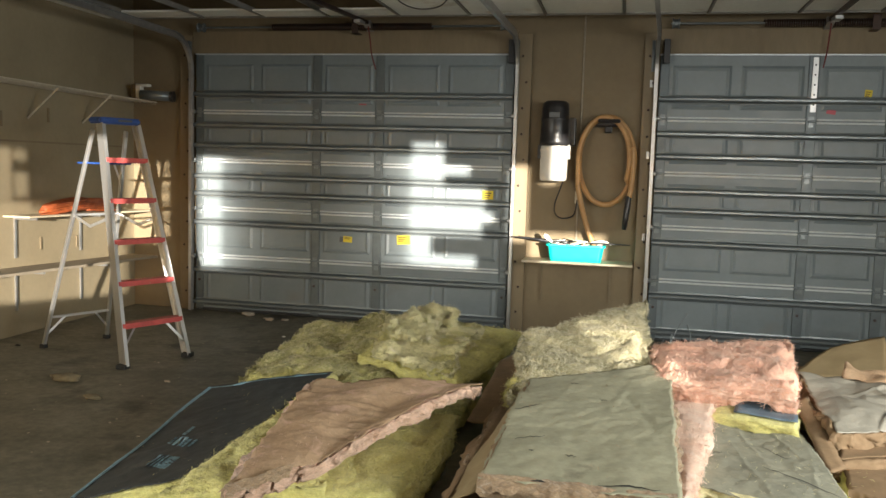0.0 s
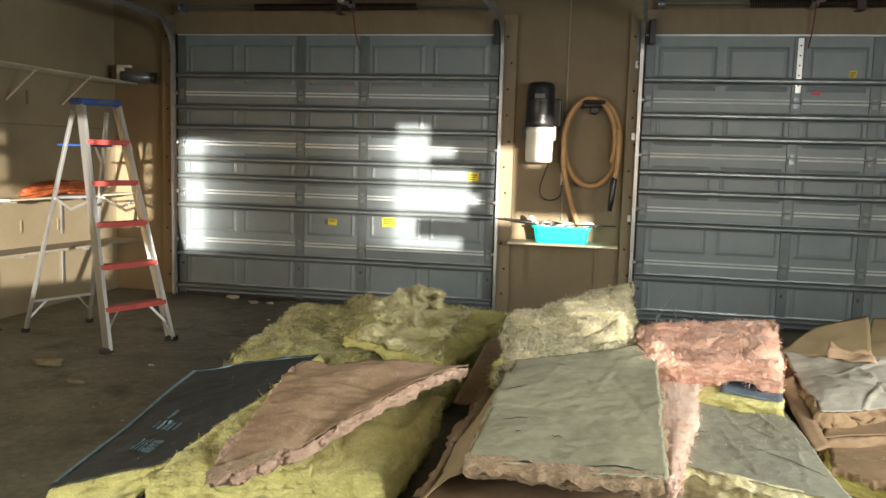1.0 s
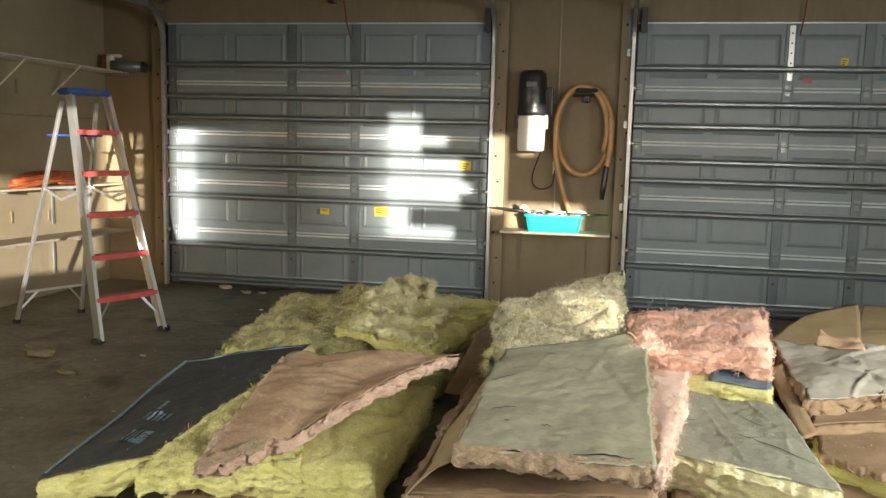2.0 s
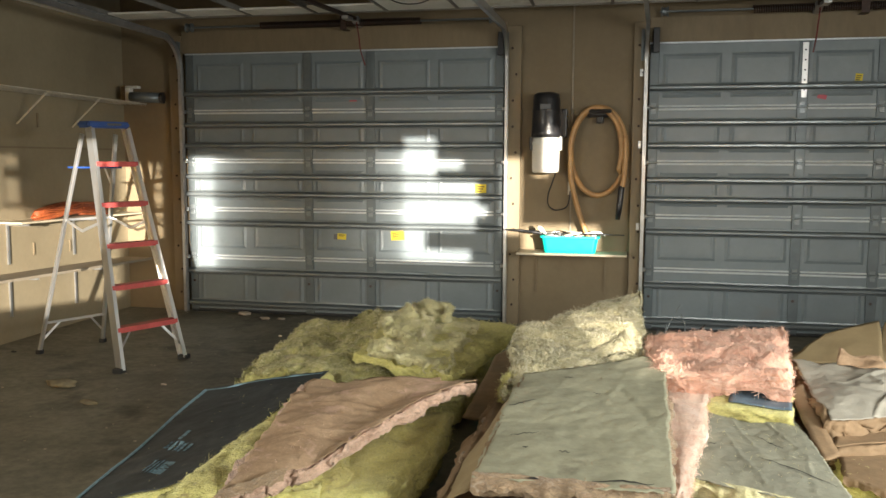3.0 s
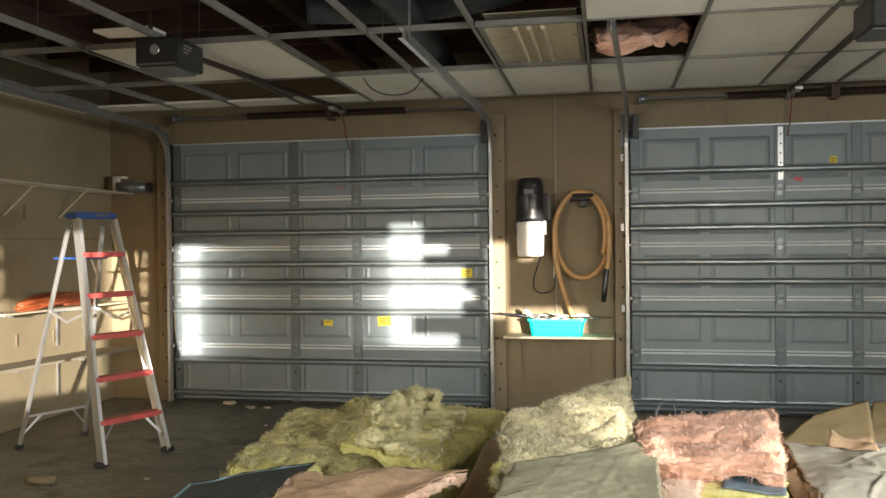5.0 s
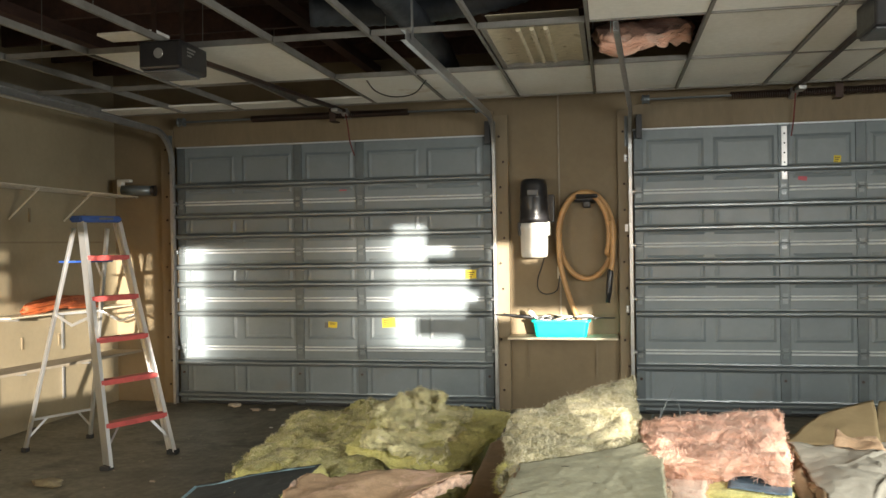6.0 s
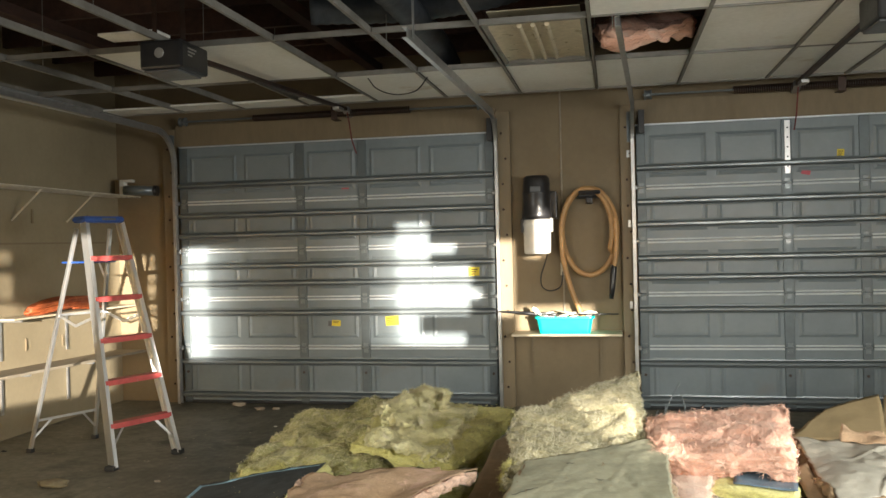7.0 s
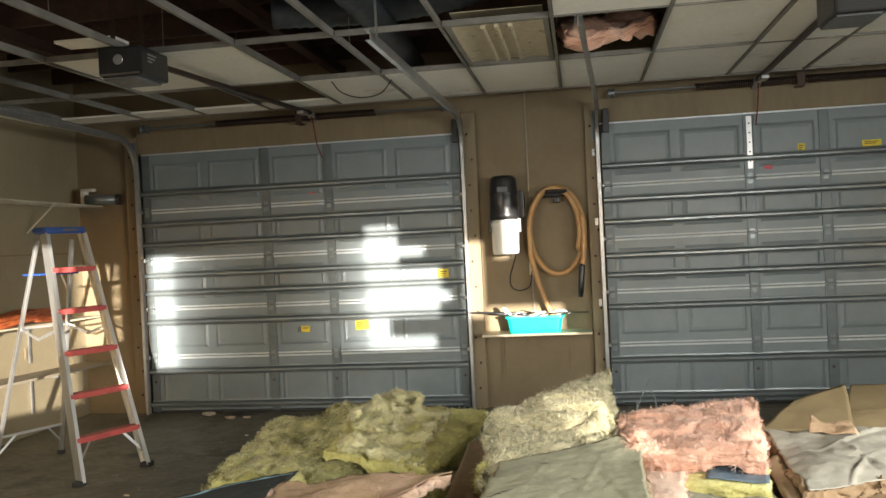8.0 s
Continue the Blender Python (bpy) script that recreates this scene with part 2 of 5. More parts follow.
M_LEAF = surface("pale_scrap", (0.42, 0.37, 0.30), (0.30, 0.24, 0.18), 20.0, 0.9, bump=0.3)

# ---------------------------------------------------------------- mesh helpers


def mesh_object(name, bm, material, smooth=False):
    me = bpy.data.meshes.new(name)
    bmesh.ops.recalc_face_normals(bm, faces=bm.faces)
    bm.to_mesh(me)
    bm.free()
    me.materials.append(material)
    if smooth:
        me.polygons.foreach_set("use_smooth", [True] * len(me.polygons))
    return new(name, me)


def thing(name, place, label, category, group="", kind=""):
    ob = new(name)
    ob.empty_display_size = 0.1
    ob.location = place
    return tagged(ob, label, category, group, kind)


def part(name, bm, material, parent, label="", smooth=False):
    """Links a bmesh, drawn in world coordinates, as one mesh under a thing or part."""
    ob = mesh_object(name, bm, material, smooth)
    ob.parent = parent
    if not parent.parent:
        ob.matrix_parent_inverse = Matrix.Translation(-parent.location)
    return tagged(ob, label)


def box(bm, lo, hi, bevel=0.0):
    lo, hi = Vector(lo), Vector(hi)
    made = bmesh.ops.create_cube(bm, size=1.0, matrix=Matrix.Translation((lo + hi) / 2) @ Matrix.Diagonal((*(hi - lo), 1)))
    if bevel:
        edges = list({e for v in made["verts"] for e in v.link_edges})
        bmesh.ops.bevel(bm, geom=edges, offset=bevel, segments=2, affect="EDGES", profile=0.5)
    return bm


def boxes(*items):
    bm = bmesh.new()
    for it in items:
        box(bm, *it)
    return bm


def beam(bm, a, b, w, h, up=(0, 0, 1), bevel=0.0):
    """A bar of section w x h from a to b."""
    a, b = Vector(a), Vector(b)
    d = (b - a).normalized()
    side = d.cross(Vector(up))
    side = side.normalized() if side.length > 1e-4 else Vector((1, 0, 0))
    top = side.cross(d)
    m = Matrix((side, d, top)).transposed().to_4x4()
    m.translation = (a + b) / 2
    made = bmesh.ops.create_cube(bm, size=1.0, matrix=m @ Matrix.Diagonal((w, (b - a).length, h, 1)))
    if bevel:
        edges = list({e for v in made["verts"] for e in v.link_edges})
        bmesh.ops.bevel(bm, geom=edges, offset=bevel, segments=2, affect="EDGES", profile=0.5)
    return bm


def tube(bm, pts, r, seg=10, closed=False):
    """A round tube along points; r may be a number or a list."""
    pts = [Vector(p) for p in pts]
    rs = r if isinstance(r, (list, tuple)) else [r] * len(pts)
    rings, ref = [], None
    n = len(pts)
    for i, p in enumerate(pts):
        a = pts[(i - 1) % n] if closed or i else pts[i]
        b = pts[(i + 1) % n] if closed or i < n - 1 else pts[i]
        d = (b - a).normalized()
        if ref is None:
            ref = Vector((0, 0, 1)) if abs(d.z) < 0.9 else Vector((1, 0, 0))
        u = (ref - d * ref.dot(d)).normalized()
        ref = u
        v = d.cross(u)
        rings.append([bm.verts.new(p + (u * math.cos(t) + v * math.sin(t)) * rs[i]) for t in (2 * math.pi * k / seg for k in range(seg))])
    pairs = list(zip(rings, rings[1:])) + ([(rings[-1], rings[0])] if closed else [])
    for ra, rb in pairs:
        for k in range(seg):
            bm.faces.new((ra[k], ra[(k + 1) % seg], rb[(k + 1) % seg], rb[k]))
    if not closed:
        bm.faces.new(rings[0])
        bm.faces.new(rings[-1])
    return bm


def smooth_path(pts, n=8):
    """Points on a Catmull-Rom curve through pts."""
    p = [Vector(q) for q in pts]
    p = [2 * p[0] - p[1]] + p + [2 * p[-1] - p[-2]]
    out = []
    for i in range(1, len(p) - 2):
        for k in range(n):
            t = k / n
            out.append(0.5 * (2 * p[i] + (p[i + 1] - p[i - 1]) * t + (2 * p[i - 1] - 5 * p[i] + 4 * p[i + 1] - p[i + 2]) * t * t
                              + (3 * p[i] - p[i - 1] - 3 * p[i + 1] + p[i + 2]) * t ** 3))
    return out + [p[-2]]


def lathe(bm, centre, profile, seg=28, axis=Matrix.Identity(3)):
    """Turns (radius, height) pairs round an upright axis at centre."""
    c = Vector(centre)
    rings = [[bm.verts.new(c + axis @ Vector((r * math.cos(t), r * math.sin(t), h))) for t in (2 * math.pi * k / seg for k in range(seg))] for r, h in profile]
    for ra, rb in zip(rings, rings[1:]):
        for k in range(seg):
            bm.faces.new((ra[k], ra[(k + 1) % seg], rb[(k + 1) % seg], rb[k]))
    bm.faces.new(rings[0])
    bm.faces.new(rings[-1])
    return bm


def holed_wall(x0, x1, z0, z1, y0, y1, holes):
    """An upright wall along x with openings (xa, xb, za, zb) through it."""
    xs = sorted({x0, x1, *(h[0] for h in holes), *(h[1] for h in holes)})
    zs = sorted({z0, z1, *(h[2] for h in holes), *(h[3] for h in holes)})
    bm = bmesh.new()
    for xa, xb in zip(xs, xs[1:]):
        run = None
        for za, zb in zip(zs, zs[1:]):
            cx, cz = (xa + xb) / 2, (za + zb) / 2
            solid = not any(h[0] < cx < h[1] and h[2] < cz < h[3] for h in holes)
            if solid:
                run = (run[0], zb) if run else (za, zb)
            if run and (not solid or zb == zs[-1]):
                box(bm, (xa, y0, run[0]), (xb, y1, run[1]))
                run = None
    return bm


# ---------------------------------------------------------------- the room
LEFT, RIGHT, BACK = -0.73, 8.0, -8.3
CEIL = 2.72

tagged(mesh_object("floor", boxes(((LEFT - 0.15, BACK - 0.15, -0.15), (RIGHT + 0.15, 0.25, 0.0))), M_FLOOR),
       "dark stained bare concrete garage floor", "floor", kind="structure")
tagged(mesh_object("ground", boxes(((-400, -400, -0.5), (400, 400, -0.16))), M_GROUND), "bare dry ground outside the garage", "ground", kind="structure")
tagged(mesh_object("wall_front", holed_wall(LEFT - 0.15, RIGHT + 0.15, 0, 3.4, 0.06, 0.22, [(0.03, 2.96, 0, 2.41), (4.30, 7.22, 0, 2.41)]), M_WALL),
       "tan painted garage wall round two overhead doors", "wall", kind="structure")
tagged(mesh_object("wall_left", boxes(((LEFT - 0.15, BACK, 0), (LEFT, 0.06, 3.4))), M_SIDEWALL), "tan side wall, lighter in tone than the front, with faint scuffs", "wall", kind="structure")
# the right wall is unseen; its opening is added for the side lamp
tagged(mesh_object("wall_right", boxes(((RIGHT, BACK, 0), (RIGHT + 0.15, -7.0, 3.4)), ((RIGHT, -4.2, 0), (RIGHT + 0.15, 0.06, 3.4)), ((RIGHT, -7.0, 0), (RIGHT + 0.15, -4.2, 0.95)), ((RIGHT, -7.0, 2.35), (RIGHT + 0.15, -4.2, 3.4))), M_PLAIN), "unseen plain side wall, opening added for a fill lamp", "wall", kind="structure")
# added outside, out of view, to stop direct sun at the side opening
tagged(mesh_object("wall_neighbour", boxes(((10.6, -14.6, -0.16), (10.8, -4, 4.0))), M_PLAIN), "added unseen wall that keeps sun out of the side opening", "wall", kind="structure")
# holes in an added mask at the back wall, each shaping a sun patch
PATCH_HOLES = [(2.02, 2.05, 1.65, 2.06), (2.095, 2.125, 1.68, 1.88), (2.095, 2.12, 1.97, 2.06), (2.73, 3.05, 1.345, 2.115),
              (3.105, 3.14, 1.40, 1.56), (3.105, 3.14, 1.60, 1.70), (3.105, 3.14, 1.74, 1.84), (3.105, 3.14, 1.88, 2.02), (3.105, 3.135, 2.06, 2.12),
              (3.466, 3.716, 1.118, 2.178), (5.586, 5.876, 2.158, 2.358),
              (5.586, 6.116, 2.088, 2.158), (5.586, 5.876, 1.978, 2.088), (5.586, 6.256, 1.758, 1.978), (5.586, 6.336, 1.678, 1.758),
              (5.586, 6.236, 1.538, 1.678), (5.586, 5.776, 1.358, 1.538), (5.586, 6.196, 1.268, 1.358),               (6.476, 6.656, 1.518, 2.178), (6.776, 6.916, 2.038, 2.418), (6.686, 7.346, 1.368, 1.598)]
# upright gaps that fade the patches, wide at one end, nearly shut at the other
PATCH_HOLES += [(1.88 + 0.03 * k, 1.90 + 0.03 * k, 0.83, 1.64 - 0.05 * (k % 7 == 3)) for k in range(28)]
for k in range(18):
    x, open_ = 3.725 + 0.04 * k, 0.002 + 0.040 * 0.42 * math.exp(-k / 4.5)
    PATCH_HOLES.append((x, x + open_, 1.10, 2.18))
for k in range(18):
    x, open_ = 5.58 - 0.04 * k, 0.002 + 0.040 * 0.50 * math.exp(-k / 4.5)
    PATCH_HOLES.append((x - open_, x, 1.27, 2.25))
PATCH_HOLES += [(6.08 + 0.03 * k, 6.089 + 0.03 * k + 0.0012 * k, 0.90, 1.09) for k in range(10)]
PATCH_HOLES += [(6.74 + 0.03 * k, 6.75 + 0.03 * k, 0.90, 0.965) for k in range(9)]
# rear openings are made up, placed to let in sun and fill light
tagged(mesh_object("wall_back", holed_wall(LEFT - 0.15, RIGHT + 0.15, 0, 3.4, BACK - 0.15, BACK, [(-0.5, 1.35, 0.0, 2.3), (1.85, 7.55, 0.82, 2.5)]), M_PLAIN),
       "unseen plain rear wall, openings added for sun and fill light", "wall", kind="structure")
# added out of view, only to cut the sun into patches
tagged(mesh_object("window_blind", holed_wall(1.83, 7.57, 0.80, 2.52, BACK + 0.002, BACK + 0.006, PATCH_HOLES), M_PLAIN),
       "unseen thin mask whose holes shape the sun patches", "blind", kind="structure")
tagged(mesh_object("roof_deck", boxes(((LEFT - 0.15, BACK - 0.15, 3.4), (RIGHT + 0.15, 0.25, 3.5))), M_DECK), "boards above the open ceiling, the void's shade in their colour", "roof", kind="structure")

# trim boards round the doors
bm = bmesh.new()
for xa, xb in ((-0.20, -0.075), (3.025, 3.15), (4.10, 4.225), (7.30, 7.42)):
    box(bm, (xa, 0.0, 0.0), (xb, 0.058, 2.62), 0.004)
for xa, xb in ((-0.072, 3.022), (4.228, 7.297)):
    box(bm, (xa, 0.012, 2.452), (xb, 0.058, 2.66), 0.004)
trim = tagged(mesh_object("trim", bm, M_TRIM), "tan painted jamb and header boards round the doors", "trim", kind="structure")
bm = bmesh.new()
box(bm, (3.585, 0.045, 0.72), (3.60, 0.0585, 3.0), 0.003)
tagged(mesh_object("trim_strip", bm, M_WOOD), "thin tan batten covering a wall joint", "trim", kind="structure")
bm = bmesh.new()
for xa in (-0.137, 3.087, 4.162):
    for k in range(11):
        z = 0.18 + 0.225 * k
        made = bmesh.ops.create_uvsphere(bm, u_segments=8, v_segments=5, radius=0.011, matrix=Matrix.Translation((xa + 0.02 * math.sin(k * 2.3), 0.0, z)))
tagged(mesh_object("jamb_bolts", bm, M_DARKSTEEL), "dark lag bolts in the jamb boards", "bolts", kind="stuff")

# ---------------------------------------------------------------- ceiling
LINES = [-0.42, 0.23, 0.82, 1.42, 2.05, 2.66, 3.29, 3.92, 4.57, 5.24, 5.83, 6.45, 7.06, 7.68]
ROWS = [-0.36, -1.50, -2.67, -3.88, -5.10, -6.32, -7.54]
GONE = {(0, 0), (1, 0), (2, 0), (3, 0), (0, 1), (1, 1), (4, 1), (5, 1), (6, 1), (7, 1),
        (0, 2), (1, 2), (2, 2), (3, 2), (4, 2), (5, 2), (6, 2), (0, 3), (1, 3), (2, 3), (3, 3), (4, 3)}
rnd = random.Random(4)
bm = bmesh.new()


def tile(bm, x0, x1, y0, y1, z, sag=0.006):
    """One lay-in tile, slightly bowed, with broken edges."""
    nx, ny = 5, 8
    sheets = []
    for dz in (0.0, 0.016):
        sheets.append([[bm.verts.new((x0 + (x1 - x0) * i / nx, y0 + (y1 - y0) * j / ny,
                                      z + dz - sag * math.sin(math.pi * i / nx) * math.sin(math.pi * j / ny))) for j in range(ny + 1)] for i in range(nx + 1)])
    for g in sheets:
        for i in range(nx):
            for j in range(ny):
                bm.faces.new((g[i][j], g[i + 1][j], g[i + 1][j + 1], g[i][j + 1]))
    a, b = sheets
    rim = [(i, 0) for i in range(nx)] + [(nx, j) for j in range(ny)] + [(i, ny) for i in range(nx, 0, -1)] + [(0, j) for j in range(ny, 0, -1)]
    for p, q in zip(rim, rim[1:] + rim[:1]):
        bm.faces.new((a[p[0]][p[1]], a[q[0]][q[1]], b[q[0]][q[1]], b[p[0]][p[1]]))


for c in range(len(LINES) - 1):
    for r in range(len(ROWS) - 1):
        if (c, r) in GONE:
            continue
        tile(bm, LINES[c] + 0.013, LINES[c + 1] - 0.013, ROWS[r + 1] + 0.013, ROWS[r] - 0.013, CEIL + rnd.uniform(-0.006, 0.008), rnd.uniform(0.002, 0.014))
# border strips by the walls
for c in range(4):
    tile(bm, LINES[c] + 0.013, LINES[c + 1] - 0.013, -0.64, -0.37, CEIL + rnd.uniform(-0.004, 0.004), 0.004)
tile(bm, LEFT + 0.005, -0.44, -8.28, -0.37, CEIL - 0.004, 0.0)
tile(bm, 7.70, RIGHT - 0.005, -8.28, -0.37, CEIL, 0.0)
tile(bm, LEFT + 0.005, RIGHT - 0.005, -8.28, -7.56, CEIL, 0.0)
tile(bm, 1.02, 1.40, -2.86, -2.69, CEIL + 0.05, 0.02)
tagged(mesh_object("ceiling", bm, M_TILE), "water-stained suspended ceiling tiles with many missing", "ceiling", kind="structure")
grid = thing("ceiling_grid", (3.5, -4.2, CEIL), "dirty metal ceiling grid, exposed where tiles are missing", "ceiling grid", kind="structure")
for x in LINES:
    bm = boxes(((x - 0.010, -8.28, CEIL - 0.010), (x + 0.010, -0.34, CEIL - 0.006)), ((x - 0.003, -8.28, CEIL - 0.006), (x + 0.003, -0.34, CEIL + 0.034)))
    part("main_tee", bm, M_TEE, grid)
for r in ROWS:
    for a, b in zip(LINES, LINES[1:]):
        bm = boxes(((a + 0.0105, r - 0.009, CEIL - 0.010), (b - 0.0105, r + 0.009, CEIL - 0.006)), ((a + 0.014, r - 0.003, CEIL - 0.006), (b - 0.014, r + 0.003, CEIL + 0.025)))
        part("cross_tee", bm, M_TEE, grid)
for x in LINES[1::2]:
    for y in (-1.1, -2.3, -3.5, -4.7):
        part("hanger_wire", tube(bmesh.new(), [(x, y, CEIL + 0.03), (x + 0.01, y, 3.4)], 0.0025, 6), M_TEE, grid)
# attic above
attic = thing("attic_joists", (3.5, -4.2, 3.2), "reddish timber joists above the ceiling, darkened for the void's shade", "joists", kind="structure")
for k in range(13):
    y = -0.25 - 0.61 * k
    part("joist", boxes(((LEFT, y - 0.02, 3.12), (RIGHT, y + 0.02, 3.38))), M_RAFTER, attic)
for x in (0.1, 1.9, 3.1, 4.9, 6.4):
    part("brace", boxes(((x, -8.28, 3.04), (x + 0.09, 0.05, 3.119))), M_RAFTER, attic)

# ---------------------------------------------------------------- overhead doors
JOINTS = [0.0, 0.533, 0.99, 1.447, 1.905, 2.438]
STRUTS = [0.09, 0.40, 0.86, 1.135, 1.30, 1.59, 1.78, 2.07]
WIDE = 3.03
POSTS = [(0.0, 0.075), (1.175, 1.255), (1.775, 1.855), (2.955, 3.03)]


def emboss(bm, x0, x1, z0, z1, y, d=0.010, s=0.022):
    """A pressed panel with sloping sides, proud of the skin."""
    a = [bm.verts.new(p) for p in ((x0, y, z0), (x1, y, z0), (x1, y, z1), (x0, y, z1))]
    b = [bm.verts.new(p) for p in ((x0 + s, y - d, z0 + s), (x1 - s, y - d, z0 + s), (x1 - s, y - d, z1 - s), (x0 + s, y - d, z1 - s))]
    c = [bm.verts.new(p) for p in ((x0 + 2 * s, y - d * 0.3, z0 + 2 * s), (x1 - 2 * s, y - d * 0.3, z0 + 2 * s), (x1 - 2 * s, y - d * 0.3, z1 - 2 * s), (x0 + 2 * s, y - d * 0.3, z1 - 2 * s))]
    for k in range(4):
        bm.faces.new((a[k], a[(k + 1) % 4], b[(k + 1) % 4], b[k]))
        bm.faces.new((b[k], b[(k + 1) % 4], c[(k + 1) % 4], c[k]))
    bm.faces.new(c)


def strut_mesh(z, x0, x1, h=0.050, d=0.055):
    """A hat-shaped stiffening rail with lips, slightly dented."""
    prof = [(0.0, h / 2 + 0.014), (-0.003, h / 2), (-d, h / 2 - 0.010), (-d - 0.004, h / 2 - 0.018), (-d - 0.004, -h / 2 + 0.018),
            (-d, -h / 2 + 0.010), (-0.003, -h / 2), (0.0, -h / 2 - 0.014)]
    bm = bmesh.new()
    n = 24
    rows = []
    for i in range(n + 1):
        x = x0 + (x1 - x0) * i / n
        w = 0.0035 * noise.noise((x * 1.7, z * 9, 0))
        rows.append([bm.verts.new((x, -0.002 + py + 0.3 * w, z + pz + w)) for py, pz in prof])
    for a, b in zip(rows, rows[1:]):
        for k in range(len(prof) - 1):
            bm.faces.new((a[k], a[k + 1], b[k + 1], b[k]))
    bm.faces.new(rows[0])
    bm.faces.new(rows[-1])
    return bm


def overhead_door(name, label):
    door = thing(name, (0, 0, 0), label, "garage door", "overhead doors", "")
    fields = [(0.085, 0.60), (0.635, 1.165), (1.265, 1.765), (1.865, 2.385), (2.42, 2.945)]
    for k in range(5):
        z0, z1 = JOINTS[k] + 0.0003, JOINTS[k + 1] - 0.0003
        bm = bmesh.new()
        box(bm, (0.0, 0.012, z0), (WIDE, 0.048, z1))
        for a, b in fields:
            emboss(bm, a + 0.02, b - 0.02, z0 + 0.085, z1 - 0.085, 0.0115)
        sec = part("section", bm, M_DOOR, door)
        bm = bmesh.new()
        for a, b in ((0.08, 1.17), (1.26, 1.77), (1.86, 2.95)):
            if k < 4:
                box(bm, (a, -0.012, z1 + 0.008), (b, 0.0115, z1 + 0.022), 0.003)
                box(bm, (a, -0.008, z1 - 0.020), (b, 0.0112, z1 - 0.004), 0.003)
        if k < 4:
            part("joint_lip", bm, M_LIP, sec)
        else:
            bm.free()
        for a, b in POSTS:
            part("stile", box(bmesh.new(), (a, -0.004, z0 + 0.004), (b, 0.0114, z1 - 0.004), 0.003), M_STILE, sec)
    for z in STRUTS:
        part("strut", strut_mesh(z, 0.0, WIDE), M_STRUT, door)
    for k in range(1, 5):
        z = JOINTS[k]
        for a, b in POSTS:
            c = (a + b) / 2
            bm = bmesh.new()
            box(bm, (c - 0.020, -0.009, z - 0.050), (c + 0.020, -0.0045, z + 0.040), 0.002)
            tube(bm, [(c - 0.026, -0.016, z), (c + 0.026, -0.016, z)], 0.010, 10)
            for dx, dz in ((-0.016, -0.035), (0.016, -0.035), (-0.016, 0.03), (0.016, 0.03)):
                tube(bm, [(c + dx, -0.009, z + dz), (c + dx, -0.016, z + dz)], 0.006, 6)
            part("hinge", bm, M_STRUT, door)
    for x in (-0.02, WIDE + 0.02):
        for z in JOINTS[1:5]:
            part("roller", tube(bmesh.new(), [(x - 0.028, -0.040, z), (x + 0.028, -0.040, z)], 0.019, 14), M_TRACK, door)
    part("top_lip", box(bmesh.new(), (-0.005, -0.006, 2.437), (WIDE + 0.005, 0.05, 2.449), 0.002), M_RAIL, door)
    part("bottom_seal", box(bmesh.new(), (0.0, -0.004, 0.001), (WIDE, 0.05, 0.028), 0.006), M_RUBBER, door)
    for c in (0.04, 1.21, 1.81, 2.99):
        part("bolt", tube(bmesh.new(), [(c, -0.0045, 0.30), (c, -0.013, 0.30)], 0.012, 8), M_DARKSTEEL, door)
    return door


door_a = overhead_door("garage_door", "closed grey steel sectional garage door streaked with low sun")
door_a.location = (-0.03, 0, 0)
door_b = copy_thing(door_a, pose(4.235, 0, 0))
tagged(door_b, "closed grey steel sectional garage door in shade")
ob_ = part("operator_bracket", box(bmesh.new(), (5.435, -0.0135, 1.98), (5.478, -0.0095, 2.42), 0.001), M_TRACK, door_b, "bright perforated steel angle")
ob_.matrix_parent_inverse = door_b.matrix_basis.inverted()
# solid black discs on the angle, for the shade in its punched holes
for k in range(5):
    hb = part("hole", tube(bmesh.new(), [(5.457, -0.0135, 2.04 + 0.08 * k), (5.457, -0.0145, 2.04 + 0.08 * k)], 0.008, 8), M_RUBBER, ob_)


def sticker(name, x, z, w, h, material, label, tilt=0.0, bars=0):
    st = thing(name, (x, 0.008, z), label, "sticker")
    part("paper", box(bmesh.new(), (x - w / 2, 0.0068, z - h / 2), (x + w / 2, 0.0086, z + h / 2)), material, st)
    for k in range(bars):
        zz = z + h * (0.28 - 0.2 * k)
        part("print_bar", box(bmesh.new(), (x - w * 0.38, 0.0060, zz - h * 0.05), (x + w * (0.34 - 0.12 * k), 0.0067, zz + h * 0.05)), M_LBAR, st)
    st.rotation_euler = (0, radians(tilt), 0)
    return st


sticker("warning_sticker", 1.50, 0.755, 0.085, 0.055, M_YLABEL, "small yellow warning sticker on a garage door", 4, 2)
sticker("warning_sticker", 1.44, 0.752, 0.035, 0.05, M_GREYPL, "small grey sticker on a garage door", 4)
sticker("warning_sticker", 2.035, 0.775, 0.125, 0.085, M_YLABEL, "yellow warning sticker on a garage door", -4, 3)
sticker("warning_sticker", 2.80, 1.20, 0.10, 0.10, M_YLABEL, "square yellow warning sticker on a garage door", 0, 3)
sticker("warning_sticker", 1.62, 2.0, 0.07, 0.022, M_RLABEL, "narrow faded red sticker on a garage door", 0)
sticker("warning_sticker", 5.60, 1.985, 0.07, 0.035, M_RLABEL, "small red sticker beside a door stile", 10)
sticker("warning_sticker", 5.87, 2.125, 0.055, 0.08, M_YLABEL, "yellow warning sticker on a shaded garage door", 4, 3)
sticker("warning_sticker", 6.42, 2.125, 0.15, 0.07, M_YLABEL, "wide yellow warning sticker on a shaded garage door", 0, 2)


